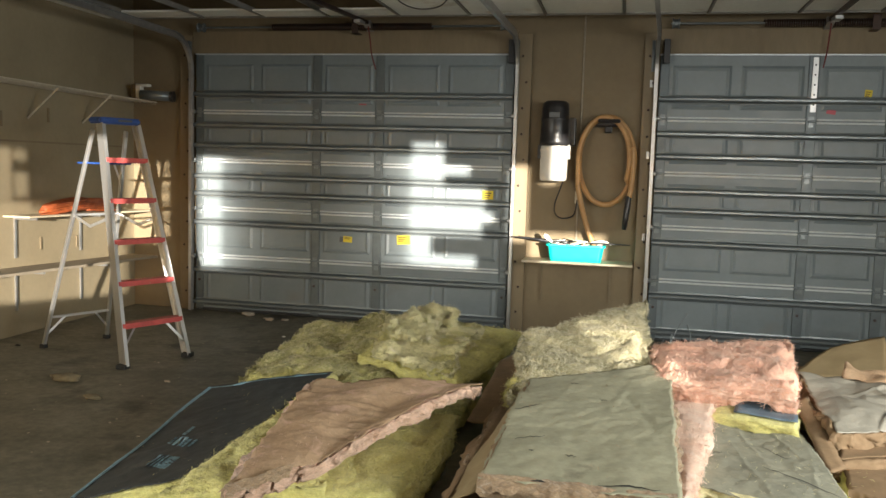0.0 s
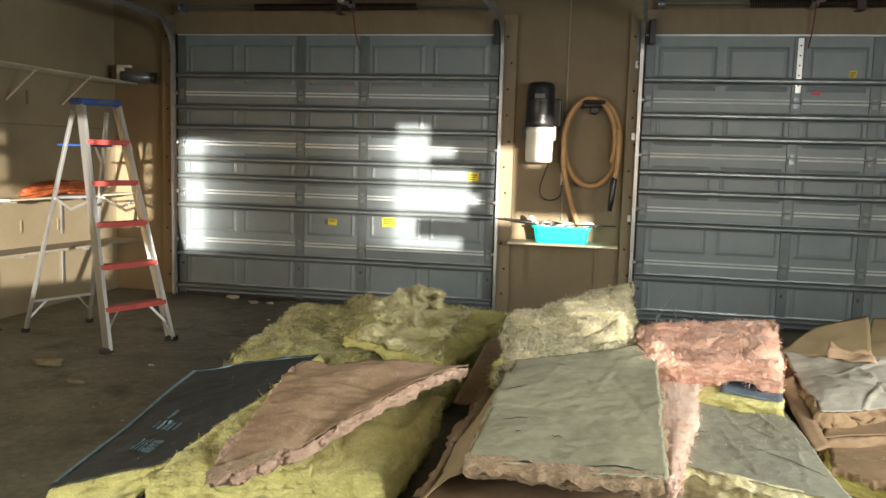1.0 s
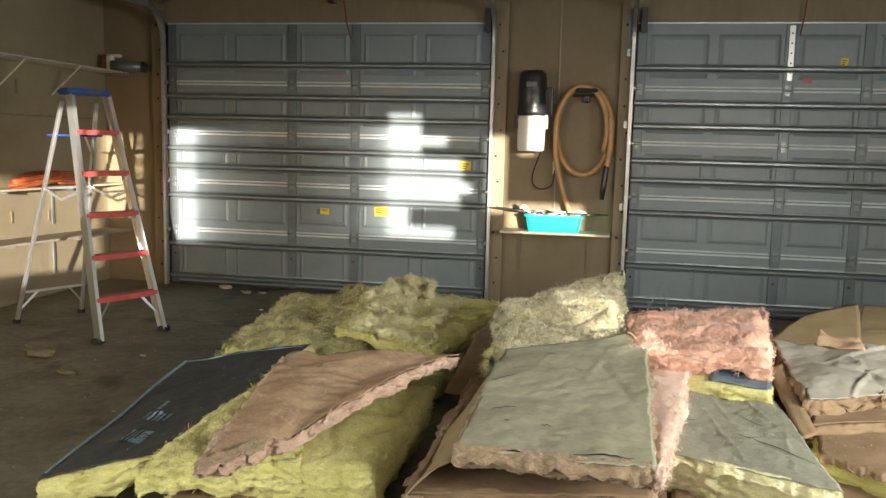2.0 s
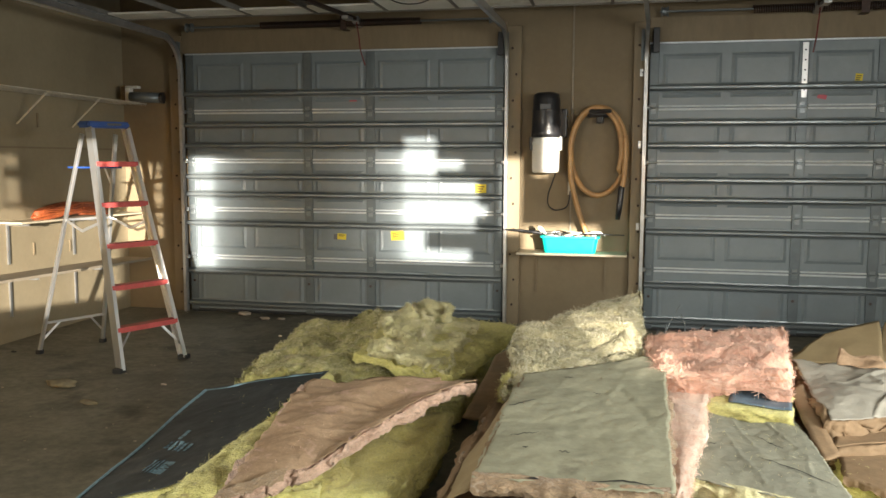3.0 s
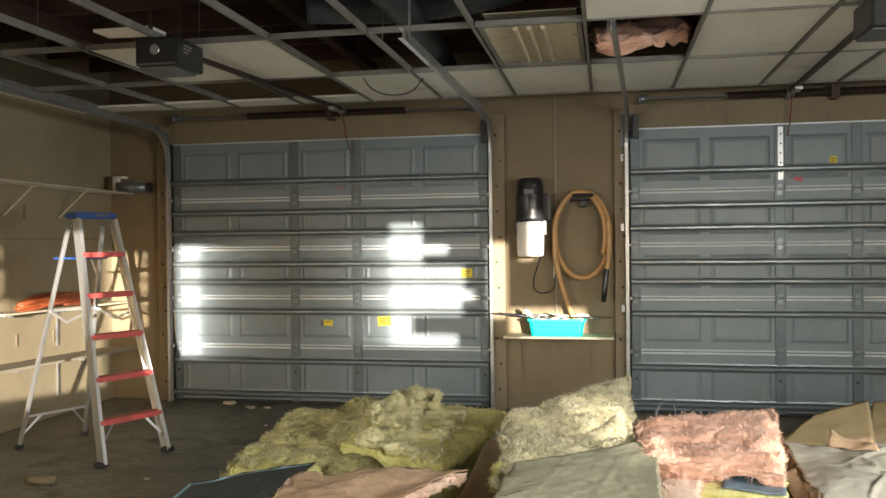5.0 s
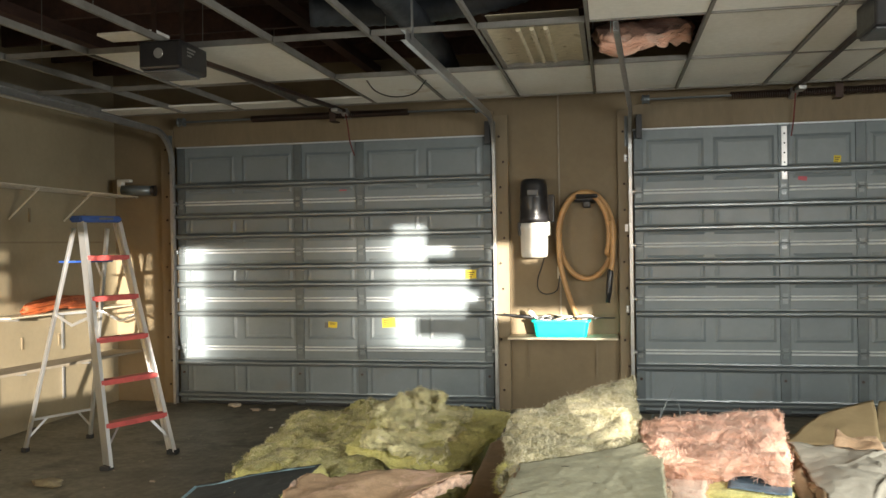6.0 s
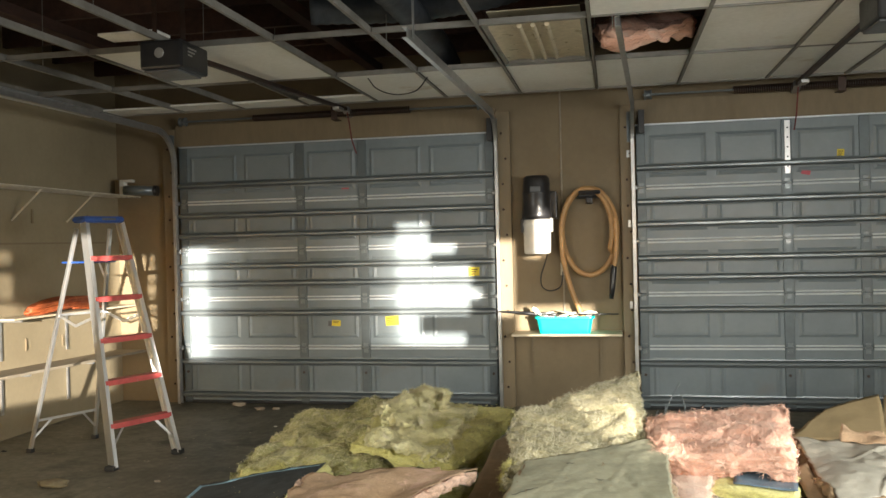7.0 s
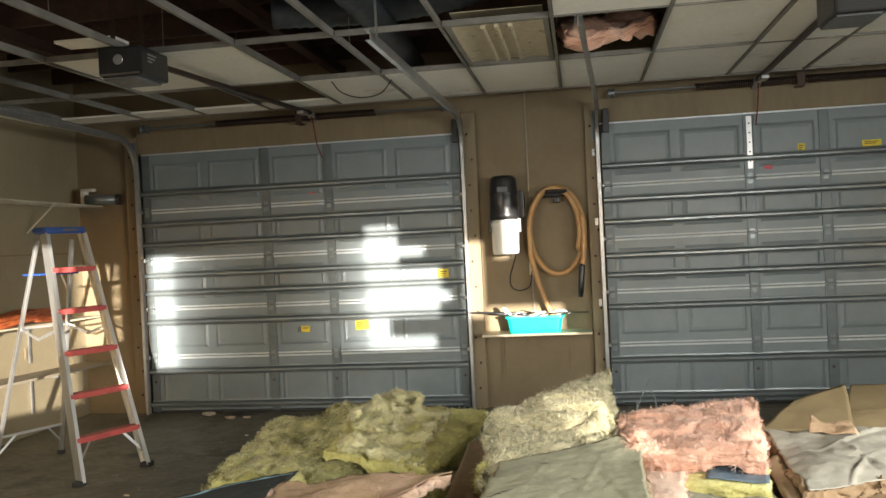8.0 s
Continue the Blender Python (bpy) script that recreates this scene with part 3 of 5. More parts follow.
def door_track(x, mirror, end, label):
    """Upright and overhead steel track with its bend; opens towards the door."""
    z_top, rad = 2.575, 0.30
    path = [(0.0, 0.0), (0.0, z_top - rad)]
    path += [(-rad + rad * math.cos(a), z_top - rad + rad * math.sin(a)) for a in (math.pi / 2 * k / 10 for k in range(1, 11))]
    path += [(end[1] * 0.5, z_top + (end[2] - z_top) * 0.5), (end[1], end[2])]
    tr = thing("door_track", (x, -0.05, 0), label, "door track", "door tracks")
    bm = bmesh.new()
    prof = [(0.0, -0.028), (0.028, -0.028), (0.028, -0.025), (0.004, -0.024), (0.004, 0.024), (0.028, 0.025), (0.028, 0.028), (0.0, 0.028)]
    rows = []
    for i, (py, pz) in enumerate(path):
        a, b = path[max(0, i - 1)], path[min(len(path) - 1, i + 1)]
        d = Vector((0, b[0] - a[0], b[1] - a[1])).normalized()
        nrm = Vector((0, d.z, -d.y))
        f = max(0.0, min(1.0, (py + rad) / (end[1] + rad))) if py < -rad else 0.0
        xx = x + (end[0] - x) * f
        rows.append([bm.verts.new(Vector((xx + mirror * p, -0.040 + py, pz)) + nrm * q) for p, q in prof])
    for a, b in zip(rows, rows[1:]):
        for k in range(len(prof)):
            bm.faces.new((a[k], a[(k + 1) % len(prof)], b[(k + 1) % len(prof)], b[k]))
    bm.faces.new(rows[0])
    bm.faces.new(rows[-1])
    part("rail", bm, M_TRACK, tr)
    for z in (0.25, 0.9, 1.6, 2.2):
        bm = boxes(((x - 0.012, -0.012, z - 0.03), (x - 0.008, 0.0, z + 0.03)), ((x - 0.035, -0.004, z - 0.03), (x - 0.0125, -0.0005, z + 0.03)))
        part("bracket", bm, M_TRACK, tr)
    bm = bmesh.new()
    beam(bm, (end[0] - mirror * 0.012, end[1] + 0.05, end[2] - 0.01), (end[0] - mirror * 0.012, end[1] + 0.05, 3.40), 0.004, 0.04)
    part("hanger", bm, M_TRACK, tr)
    bm = boxes(((x - 0.006, -0.075, 2.30), (x - 0.003, -0.004, 2.56)), ((x - 0.03, -0.010, 2.30), (x - 0.007, -0.006, 2.56)))
    part("flag_bracket", bm, M_STRUT, tr)
    return tr


door_track(-0.075, 1, (-0.075, -3.2, 2.60), "galvanised steel door track bending overhead along the wall")
door_track(3.045, -1, (3.02, -3.2, 2.56), "galvanised steel door track bending overhead beside the pier")
door_track(4.19, 1, (4.06, -2.7, 2.66), "galvanised steel door track rising beside the pier")
door_track(7.31, -1, (7.31, -3.2, 2.60), "galvanised steel door track beyond the second door")


def torsion_bar(xa, xb, za, zb, x0, x1):
    t = thing("torsion_spring", ((x0 + x1) / 2, -0.07, 2.69), "dark greasy torsion spring on its shaft above a garage door", "spring", "torsion springs")
    part("shaft", tube(bmesh.new(), [(x0, -0.075, za), (x1, -0.075, zb)], 0.009, 10), M_STRUT, t)
    bm = bmesh.new()
    pts, turns = [], int((xb - xa) / 0.018)
    for k in range(turns * 8 + 1):
        a = 2 * math.pi * k / 8
        f = k / (turns * 8)
        pts.append((xa + (xb - xa) * f, -0.075 + 0.026 * math.cos(a), za + (zb - za) * 0.5 + 0.026 * math.sin(a)))
    tube(bm, pts, 0.007, 5)
    part("spring", bm, M_DARKSTEEL, t)
    mid = (xa + xb) / 2 + 0.05
    part("bracket", boxes(((mid - 0.03, -0.11, za - 0.06), (mid + 0.03, -0.104, za + 0.06)), ((mid - 0.03, -0.104, za - 0.06), (mid + 0.03, 0.012, za - 0.055))), M_DARKSTEEL, t)
    for x in (x0 + 0.04, x1 - 0.04):
        bm = lathe(bmesh.new(), (x, -0.075, za), [(0.02, -0.03), (0.042, -0.03), (0.042, -0.022), (0.034, -0.015), (0.034, 0.015), (0.042, 0.022), (0.042, 0.03), (0.02, 0.03)], 20,
                   Euler((0, radians(90), 0)).to_matrix())
        part("drum", bm, M_STRUT, t)


torsion_bar(0.77, 2.27, 2.675, 2.675, 0.02, 2.95)
torsion_bar(5.03, 6.60, 2.685, 2.685, 4.30, 7.20)


def opener(x, y, rail_x, label):
    """A chain-drive opener: hung box, logo disc, rail to the header, arm and red release cord."""
    o = thing("door_opener", (x, y, 2.6), label, "door opener", "door openers")
    body = part("housing", box(bmesh.new(), (x - 0.125, y - 0.165, 2.525), (x + 0.14, y + 0.165, 2.69), 0.014), M_BLACK, o)
    part("lens_cover", box(bmesh.new(), (x - 0.115, y - 0.14, 2.512), (x + 0.105, y + 0.14, 2.524), 0.005), M_GREYPL, body)
    part("badge", lathe(bmesh.new(), (x + 0.0, y - 0.166, 2.615), [(0.030, 0), (0.028, 0.003)], 18, Euler((radians(90), 0, 0)).to_matrix()), M_TRACK, body)
    for k, w in enumerate((0.10, 0.08, 0.05)):
        part("print_bar", box(bmesh.new(), (x + 0.1405, y - 0.09, 2.645 - 0.02 * k), (x + 0.1425, y - 0.09 + w, 2.654 - 0.02 * k)), M_TRACK, body)
    for sx in (-0.09, 0.09):
        bm = beam(bmesh.new(), (x + sx, y - 0.05, 2.66), (x + sx, y - 0.05, 3.12), 0.03, 0.004, (0, 1, 0))
        part("hanger", bm, M_DARKSTEEL, o)
    bm = bmesh.new()
    beam(bm, (x, y + 0.16, 2.665), (rail_x, -0.14, 2.70), 0.035, 0.03, bevel=0.003)
    part("rail", bm, M_DARKSTEEL, o)
    bm = beam(bmesh.new(), (rail_x, -0.14, 2.70), (rail_x, -0.02, 2.66), 0.06, 0.05, bevel=0.004)
    part("header_bracket", bm, M_TRACK, o)
    part("trolley", box(bmesh.new(), (rail_x - 0.03, -0.42, 2.655), (rail_x + 0.03, -0.28, 2.684), 0.004), M_TRACK, o)
    return o


opener(1.485, -2.81, 1.69, "black garage door opener hung from straps above the ceiling grid")
opener(5.44, -2.81, 5.52, "black garage door opener beside remaining ceiling tiles")
bm = bmesh.new()
tube(bm, smooth_path([(1.70, -0.13, 2.67), (1.715, -0.11, 2.55), (1.725, -0.09, 2.43), (1.76, -0.07, 2.30)]), 0.006, 6)
cord = tagged(mesh_object("release_cord", bm, surface("dark_red_cord", (0.16, 0.03, 0.025), (0.11, 0.02, 0.02), 20, 0.8, bump=0)), "dark red release cord hanging before a door", "cord")
bm = bmesh.new()
tube(bm, smooth_path([(5.525, -0.13, 2.67), (5.52, -0.11, 2.55), (5.515, -0.09, 2.45), (5.50, -0.07, 2.33)]), 0.006, 6)
tagged(mesh_object("release_cord", bm, bpy.data.materials["dark_red_cord"]), "dark red release cord hanging before a shaded door", "cord")
bm = bmesh.new()
tube(bm, smooth_path([(2.26, -1.37, 2.72), (2.32, -1.33, 2.64), (2.45, -1.30, 2.595), (2.60, -1.26, 2.62), (2.69, -1.24, 2.72)]), 0.005, 6)
tagged(mesh_object("loose_cable", bm, M_BLACK), "thin dark cable sagging below the ceiling grid", "cable")
for xa, za in ((4.255, 2.36), (2.955, 2.36)):
    tagged(mesh_object("cable_bracket", box(bmesh.new(), (xa, -0.09, za), (xa + 0.05, -0.01, za + 0.2), 0.004), M_BLACK), "dark steel cable bracket over a door corner", "bracket")

# fluorescent fixture laid in the grid, stained
lf = thing("ceiling_light", (3.605, -2.08, CEIL), "unlit recessed fluorescent fixture with a stained cracked diffuser", "ceiling light")
x0, x1, y0, y1 = 3.31, 3.90, -2.65, -1.52
part("frame", boxes(((x0, y0, CEIL - 0.004), (x0 + 0.03, y1, CEIL + 0.03)), ((x1 - 0.03, y0, CEIL - 0.004), (x1, y1, CEIL + 0.03)),
                    ((x0 + 0.03, y0, CEIL - 0.004), (x1 - 0.03, y0 + 0.03, CEIL + 0.03)), ((x0 + 0.03, y1 - 0.03, CEIL - 0.004), (x1 - 0.03, y1, CEIL + 0.03))), M_TEE, lf)
part("housing", boxes(((x0 + 0.03, y0 + 0.03, CEIL + 0.075), (x1 - 0.03, y1 - 0.03, CEIL + 0.08))), M_CREAM, lf)
bm = bmesh.new()
g = [[bm.verts.new((x0 + 0.03 + 0.53 * i / 24, y0 + 0.03 + 1.07 * j / 12, CEIL + 0.012 + 0.010 * abs(math.sin(i / 24 * math.pi * 3)) - 0.012 * math.sin(math.pi * j / 12))) for j in range(13)] for i in range(25)]
for i in range(24):
    for j in range(13 - 1):
        bm.faces.new((g[i][j], g[i + 1][j], g[i + 1][j + 1], g[i][j + 1]))
part("diffuser", bm, M_CREAM, lf)
for x in (3.52, 3.60, 3.68):
    part("tube", tube(bmesh.new(), [(x, y0 + 0.1, CEIL + 0.003), (x, y1 - 0.12, CEIL + 0.003)], 0.014, 12), M_CREAM, lf)
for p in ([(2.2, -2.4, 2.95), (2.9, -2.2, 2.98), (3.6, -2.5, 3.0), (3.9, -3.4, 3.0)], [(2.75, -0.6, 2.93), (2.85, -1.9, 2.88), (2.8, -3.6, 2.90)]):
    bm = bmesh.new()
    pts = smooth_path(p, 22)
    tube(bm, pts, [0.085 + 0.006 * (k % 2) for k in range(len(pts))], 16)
    tagged(mesh_object("attic_duct", bm, M_DUCT, True), "wrapped flexible duct in the open attic, darkened for the void's shade", "duct")

# ---------------------------------------------------------------- pier: vacuum, hose, shelf, tub
vac = thing("wall_vacuum", (3.38, 0.0, 1.7), "wall-hung vacuum with black motor head and white canister", "vacuum")
vc = (3.385, -0.125)
part("motor_head", lathe(bmesh.new(), (*vc, 0), [(0.03, 2.035), (0.085, 2.033), (0.108, 2.015), (0.116, 1.97), (0.118, 1.90), (0.122, 1.885), (0.122, 1.87), (0.118, 1.86), (0.124, 1.72), (0.128, 1.70), (0.128, 1.66), (0.118, 1.655)], 36), M_BLACK, vac, smooth=True)
can = part("canister", lathe(bmesh.new(), (*vc, 0), [(0.10, 1.358), (0.113, 1.366), (0.116, 1.40), (0.120, 1.60), (0.124, 1.605), (0.124, 1.625), (0.119, 1.63), (0.117, 1.654)], 36), M_WHITEPL, vac, smooth=True)
part("badge", box(bmesh.new(), (3.34, -0.250, 1.89), (3.43, -0.243, 1.935), 0.003), M_GREYPL, vac)
for sx in (-1, 1):
    part("latch", box(bmesh.new(), (3.385 + sx * 0.125 - 0.014, -0.17, 1.545), (3.385 + sx * 0.125 + 0.014, -0.08, 1.665), 0.008), M_BLACK if sx < 0 else M_WHITEPL, can)
part("bracket", box(bmesh.new(), (3.47, -0.10, 1.66), (3.555, 0.058, 1.90), 0.008), M_BLACK, vac)
part("cord", tube(bmesh.new(), smooth_path([(3.47, -0.08, 1.37), (3.44, -0.05, 1.28), (3.40, -0.02, 1.16), (3.405, 0.0, 1.07), (3.47, 0.01, 1.03), (3.56, 0.02, 1.06), (3.585, 0.03, 1.16), (3.585, 0.05, 1.22)], 10), 0.0055, 6), M_BLACK, vac)
out = thing("wall_outlet", (3.585, 0.05, 1.22), "small outlet box on the pier", "outlet")
part("cover", box(bmesh.new(), (3.567, 0.036, 1.165), (3.603, 0.0595, 1.275), 0.003), M_PALEBOARD, out)

hose = thing("vacuum_hose", (3.82, -0.04, 1.55), "tan corrugated vacuum hose coiled on a black wall hook", "hose")
bm = bmesh.new()


def ring(cx, cz, rx, rz, y, a0, a1, n=60):
    return [(cx + rx * math.cos(a0 + (a1 - a0) * k / n), y - 0.012 * math.sin(k * 0.3), cz + rz * math.sin(a0 + (a1 - a0) * k / n)) for k in range(n + 1)]


pts = ring(3.825, 1.54, 0.232, 0.375, -0.03, radians(-35), radians(330), 90)
pts += ring(3.805, 1.545, 0.215, 0.365, -0.075, radians(-25), radians(182), 50)
pts += [Vector(p) for p in smooth_path([(3.592, -0.075, 1.50), (3.60, -0.07, 1.30), (3.66, -0.06, 1.05), (3.73, -0.06, 0.86), (3.76, -0.09, 0.80)], 8)]
pts = [Vector(p) for p in pts]
fine = []
for a, b in zip(pts, pts[1:]):
    m = max(1, int((b - a).length / 0.007))
    fine += [a.lerp(b, k / m) for k in range(m)]
tube(bm, fine, [0.0215 + 0.0022 * (k % 2) for k in range(len(fine))], 12)
part("coil", bm, M_HOSE, hose, smooth=True)
bm = bmesh.new()
pts = smooth_path([(4.045, -0.10, 1.66), (4.052, -0.11, 1.5), (4.045, -0.12, 1.34), (4.03, -0.13, 1.24)], 10)
tube(bm, pts, 0.022, 12)
part("hose_end", bm, M_HOSE, hose, smooth=True)
part("wand", tube(bmesh.new(), [(4.03, -0.13, 1.25), (4.025, -0.13, 1.23), (4.01, -0.13, 1.06), (4.00, -0.13, 0.965)], [0.020, 0.027, 0.025, 0.019], 12), M_BLACK, hose, smooth=True)
bm = bmesh.new()
box(bm, (3.72, -0.02, 1.83), (3.95, 0.058, 1.90), 0.02)
box(bm, (3.74, -0.12, 1.86), (3.93, -0.02, 1.895), 0.016)
box(bm, (3.80, -0.03, 1.78), (3.86, 0.057, 1.84), 0.01)
part("hook", bm, M_BLACK, hose)

shelf = thing("wall_shelf", (3.60, -0.1, 0.66), "narrow pale board shelf across the pier", "shelf")
part("board", box(bmesh.new(), (3.153, -0.24, 0.655), (4.085, 0.057, 0.675), 0.003), M_PALEBOARD, shelf)
for x in (3.30, 3.90):
    bm = boxes(((x - 0.008, 0.04, 0.30), (x + 0.008, 0.0575, 0.654)), ((x - 0.008, -0.18, 0.64), (x + 0.008, 0.04, 0.654)))
    part("bracket", bm, M_TRIM, shelf)

tub = thing("storage_tub", (3.60, -0.12, 0.676), "teal plastic tub full of hand tools on the shelf", "tub")
bm = bmesh.new()


def rrect(cx, cy, hx, hy, r, z, n=5):
    out_ = []
    for sx, sy, a0 in ((1, 1, 0), (-1, 1, 90), (-1, -1, 180), (1, -1, 270)):
        for k in range(n + 1):
            a = radians(a0 + 90 * k / n)
            out_.append(Vector((cx + sx * (hx - r) + r * math.cos(a), cy + sy * (hy - r) + r * math.sin(a), z)))
    return out_


def skin(bm, loops, cap_first=True, cap_last=True):
    vs = [[bm.verts.new(p) for p in lp] for lp in loops]
    for a, b in zip(vs, vs[1:]):
        for k in range(len(a)):
            bm.faces.new((a[k], a[(k + 1) % len(a)], b[(k + 1) % len(a)], b[k]))
    if cap_first:
        bm.faces.new(vs[0])
    if cap_last:
        bm.faces.new(vs[-1])


tc = (3.605, -0.105)
skin(bm, [rrect(*tc, 0.215, 0.105, 0.03, 0.677), rrect(*tc, 0.235, 0.122, 0.035, 0.80), rrect(*tc, 0.252, 0.135, 0.04, 0.806), rrect(*tc, 0.252, 0.135, 0.04, 0.822),
          rrect(*tc, 0.232, 0.118, 0.035, 0.822), rrect(*tc, 0.212, 0.102, 0.03, 0.690)])
part("body", bm, M_TEAL, tub, smooth=False)
rt = random.Random(11)
tool_mats = (M_BLACK, M_WHITEPL, M_TRACK, M_GREYPL, M_PALEBOARD, M_TRACK, M_WHITEPL)
bm = box(bmesh.new(), (3.605 - 0.205, -0.20, 0.70), (3.605 + 0.205, -0.01, 0.80), 0.02)
heap = tagged(mesh_object("tool_heap", bm, M_GREYPL), "grey jumble of small parts filling the teal tub", "tools")
for k in range(26):
    cx, cy = 3.605 + rt.uniform(-0.19, 0.19), -0.105 + rt.uniform(-0.08, 0.08)
    a, l = rt.uniform(-0.6, 0.6) + (math.pi if rt.random() < 0.5 else 0), rt.uniform(0.06, 0.15)
    z = 0.815 + rt.uniform(-0.008, 0.03)
    p0 = Vector((cx - l / 2 * math.cos(a), cy - l / 2 * math.sin(a) * 0.5, z - rt.uniform(0, 0.015)))
    p1 = Vector((cx + l / 2 * math.cos(a), cy + l / 2 * math.sin(a) * 0.5, z + rt.uniform(0, 0.025)))
    bm = bmesh.new()
    tube(bm, [p0, p0.lerp(p1, 0.45), p0.lerp(p1, 0.5), p1], [0.013, 0.011, 0.005, 0.004], 8)
    tagged(mesh_object("hand_tool", bm, tool_mats[k % 7], True), "small hand tool lying in the teal tub", "tool", "tools in the tub")
for pts, r, m, lab in (([(3.04, -0.14, 0.862), (3.16, -0.14, 0.858), (3.30, -0.13, 0.845), (3.42, -0.12, 0.832)], [0.006, 0.011, 0.016, 0.010], M_BLACK, "long dark tool poking out of the tub"),
                       ([(3.72, -0.15, 0.835), (3.85, -0.16, 0.838), (3.93, -0.16, 0.838), (4.06, -0.16, 0.836)], [0.008, 0.008, 0.006, 0.005], M_BLACK, "thin dark rod lying over the tub"),
                       ([(3.40, -0.16, 0.835), (3.36, -0.18, 0.875), (3.335, -0.19, 0.90)], [0.012, 0.022, 0.014], M_WHITEPL, "white rag-wrapped handle in the tub"),
                       ([(3.70, -0.10, 0.828), (3.82, -0.11, 0.85), (3.90, -0.12, 0.83)], [0.010, 0.014, 0.008], M_WHITEPL, "pale tool handle over the tub's rim")):
    tagged(mesh_object("hand_tool", tube(bmesh.new(), smooth_path(pts, 4), [r[0]] + [r[min(len(r) - 1, (i + 2) // 4)] for i in range(4 * (len(pts) - 1))], 8), m, True), lab, "tool", "tools in the tub")

# ---------------------------------------------------------------- side wall shelves
ws = thing("wire_shelf", (-0.55, -0.9, 2.04), "white coated wire shelf on the side wall", "shelf")
for k in range(6):
    x = LEFT + 0.02 + 0.055 * k
    part("wire", tube(bmesh.new(), [(x, -2.6, 2.00), (x, -0.02, 1.985)], 0.0035 if k < 5 else 0.005, 6), M_WIRE, ws)
bm = bmesh.new()
for k in range(80):
    y = -2.58 + 0.032 * k
    z = 2.005 - 0.015 * k / 80
    tube(bm, [(LEFT + 0.015, y, z), (-0.435, y, z), (-0.432, y, z - 0.028)], 0.0018, 4)
tagged(part("wire_mesh", bm, M_WIRE, ws), kind="stuff")
for y in (-2.1, -1.45, -0.75):
    part("brace", beam(bmesh.new(), (LEFT + 0.005, y, 1.74), (-0.44, y, 1.985), 0.008, 0.012), M_WIRE, ws)
cam_box = thing("wall_bracket_unit", (-0.42, -0.2, 2.0), "white bracket and dark capped cylinder on the wire shelf", "shelf item")
part("box", boxes(((-0.66, -0.10, 1.994), (-0.60, -0.02, 2.15), 0.008)), M_TRIM, cam_box)
bm = boxes(((-0.575, -0.16, 1.994), (-0.52, -0.10, 2.145), 0.008), ((-0.575, -0.16, 2.12), (-0.44, -0.10, 2.147), 0.008))
part("elbow", bm, M_WHITEPL, cam_box)
part("cylinder", tube(bmesh.new(), [(-0.52, -0.16, 2.045), (-0.24, -0.10, 2.035)], 0.046, 18), M_STRUT, cam_box, smooth=True)
part("end_cap", tube(bmesh.new(), [(-0.242, -0.1005, 2.035), (-0.21, -0.094, 2.034)], 0.052, 18), M_BLACK, cam_box)

for nm, z0, z1, ya, yb, xw, th, m, lab in (("wall_shelf", 0.965, 0.945, -1.75, -0.02, 0.24, 0.016, M_PALEBOARD, "thin pale board shelf on the side wall"),
                                          ("plank_shelf", 0.57, 0.50, -2.7, -0.02, 0.30, 0.022, M_WOOD, "weathered plank shelf low on the side wall")):
    sh = thing(nm, (LEFT + xw / 2, (ya + yb) / 2, z0), lab, "shelf")
    bm = bmesh.new()
    beam(bm, (LEFT + 0.004 + xw / 2, ya, z0), (LEFT + 0.004 + xw / 2, yb, z1), xw, th, bevel=0.003)
    part("board", bm, m, sh)
    for y in (-2.35, -1.62, -0.80):
        if y > ya:
            zz = z0 + (z1 - z0) * (y - ya) / (yb - ya) - th / 2
            bm = boxes(((LEFT + 0.002, y - 0.011, zz - 0.33), (LEFT + 0.016, y + 0.011, zz)), ((LEFT + 0.016, y - 0.009, zz - 0.022), (LEFT + xw - 0.03, y + 0.009, zz - 0.001)))
            part("bracket", bm, M_TRACK, sh)
oc = thing("extension_cord", (-0.6, -0.95, 0.97), "orange extension cord looped in a flat bundle on the side shelf", "cord")
ro = random.Random(3)
for n_, dx, z_ in ((90, 0.0, 0.968), (60, 0.02, 1.02)):
    bm = bmesh.new()
    pts = []
    for k in range(n_):
        a = k * 0.785
        pts.append((-0.61 + dx + 0.075 * math.cos(a) + 0.014 * ro.uniform(-1, 1), -0.96 + (0.46 + 0.06 * ro.uniform(-1, 1)) * math.sin(a),
                    z_ + 0.0006 * k + 0.012 * ro.random() + 0.02 * math.cos(2 * a)))
    tube(bm, smooth_path(pts, 4), 0.012, 6)
    part("cord", bm, M_ORANGE, oc, smooth=True)
pv = bmesh.new()
for y, z in ((-1.2, 1.78), (-0.45, 1.75), (-1.75, 1.72)):
    box(pv, (LEFT + 0.001, y - 0.012, z - 0.06), (LEFT + 0.012, y + 0.012, z + 0.06), 0.003)
for y, z in ((-0.85, 0.70), (-1.32, 0.72), (-0.38, 0.72)):
    box(pv, (LEFT + 0.001, y - 0.009, z - 0.05), (LEFT + 0.012, y + 0.009, z + 0.05), 0.003)
tagged(mesh_object("wall_clips", pv, M_TRIM), "small pale shelf clips left on the side wall", "clips", kind="stuff")
bm = boxes(((LEFT + 0.001, -2.4, 1.545), (LEFT + 0.008, -0.05, 1.560)),)
tagged(mesh_object("wall_batten", bm, M_TRIM), "thin tan batten along the side wall", "trim", kind="structure")

# ---------------------------------------------------------------- step ladder
lad = thing("step_ladder", (0.337, -1.90, 0), "aluminium step ladder with red steps and blue cap", "ladder")
W, D = Vector((0.417, 0.909, 0)), Vector((-0.909, 0.417, 0))
F0, R0 = Vector((0.80, -2.09, 0)), Vector((-0.125, -1.71, 0))
TOP = Vector((0.37, -1.925, 0))


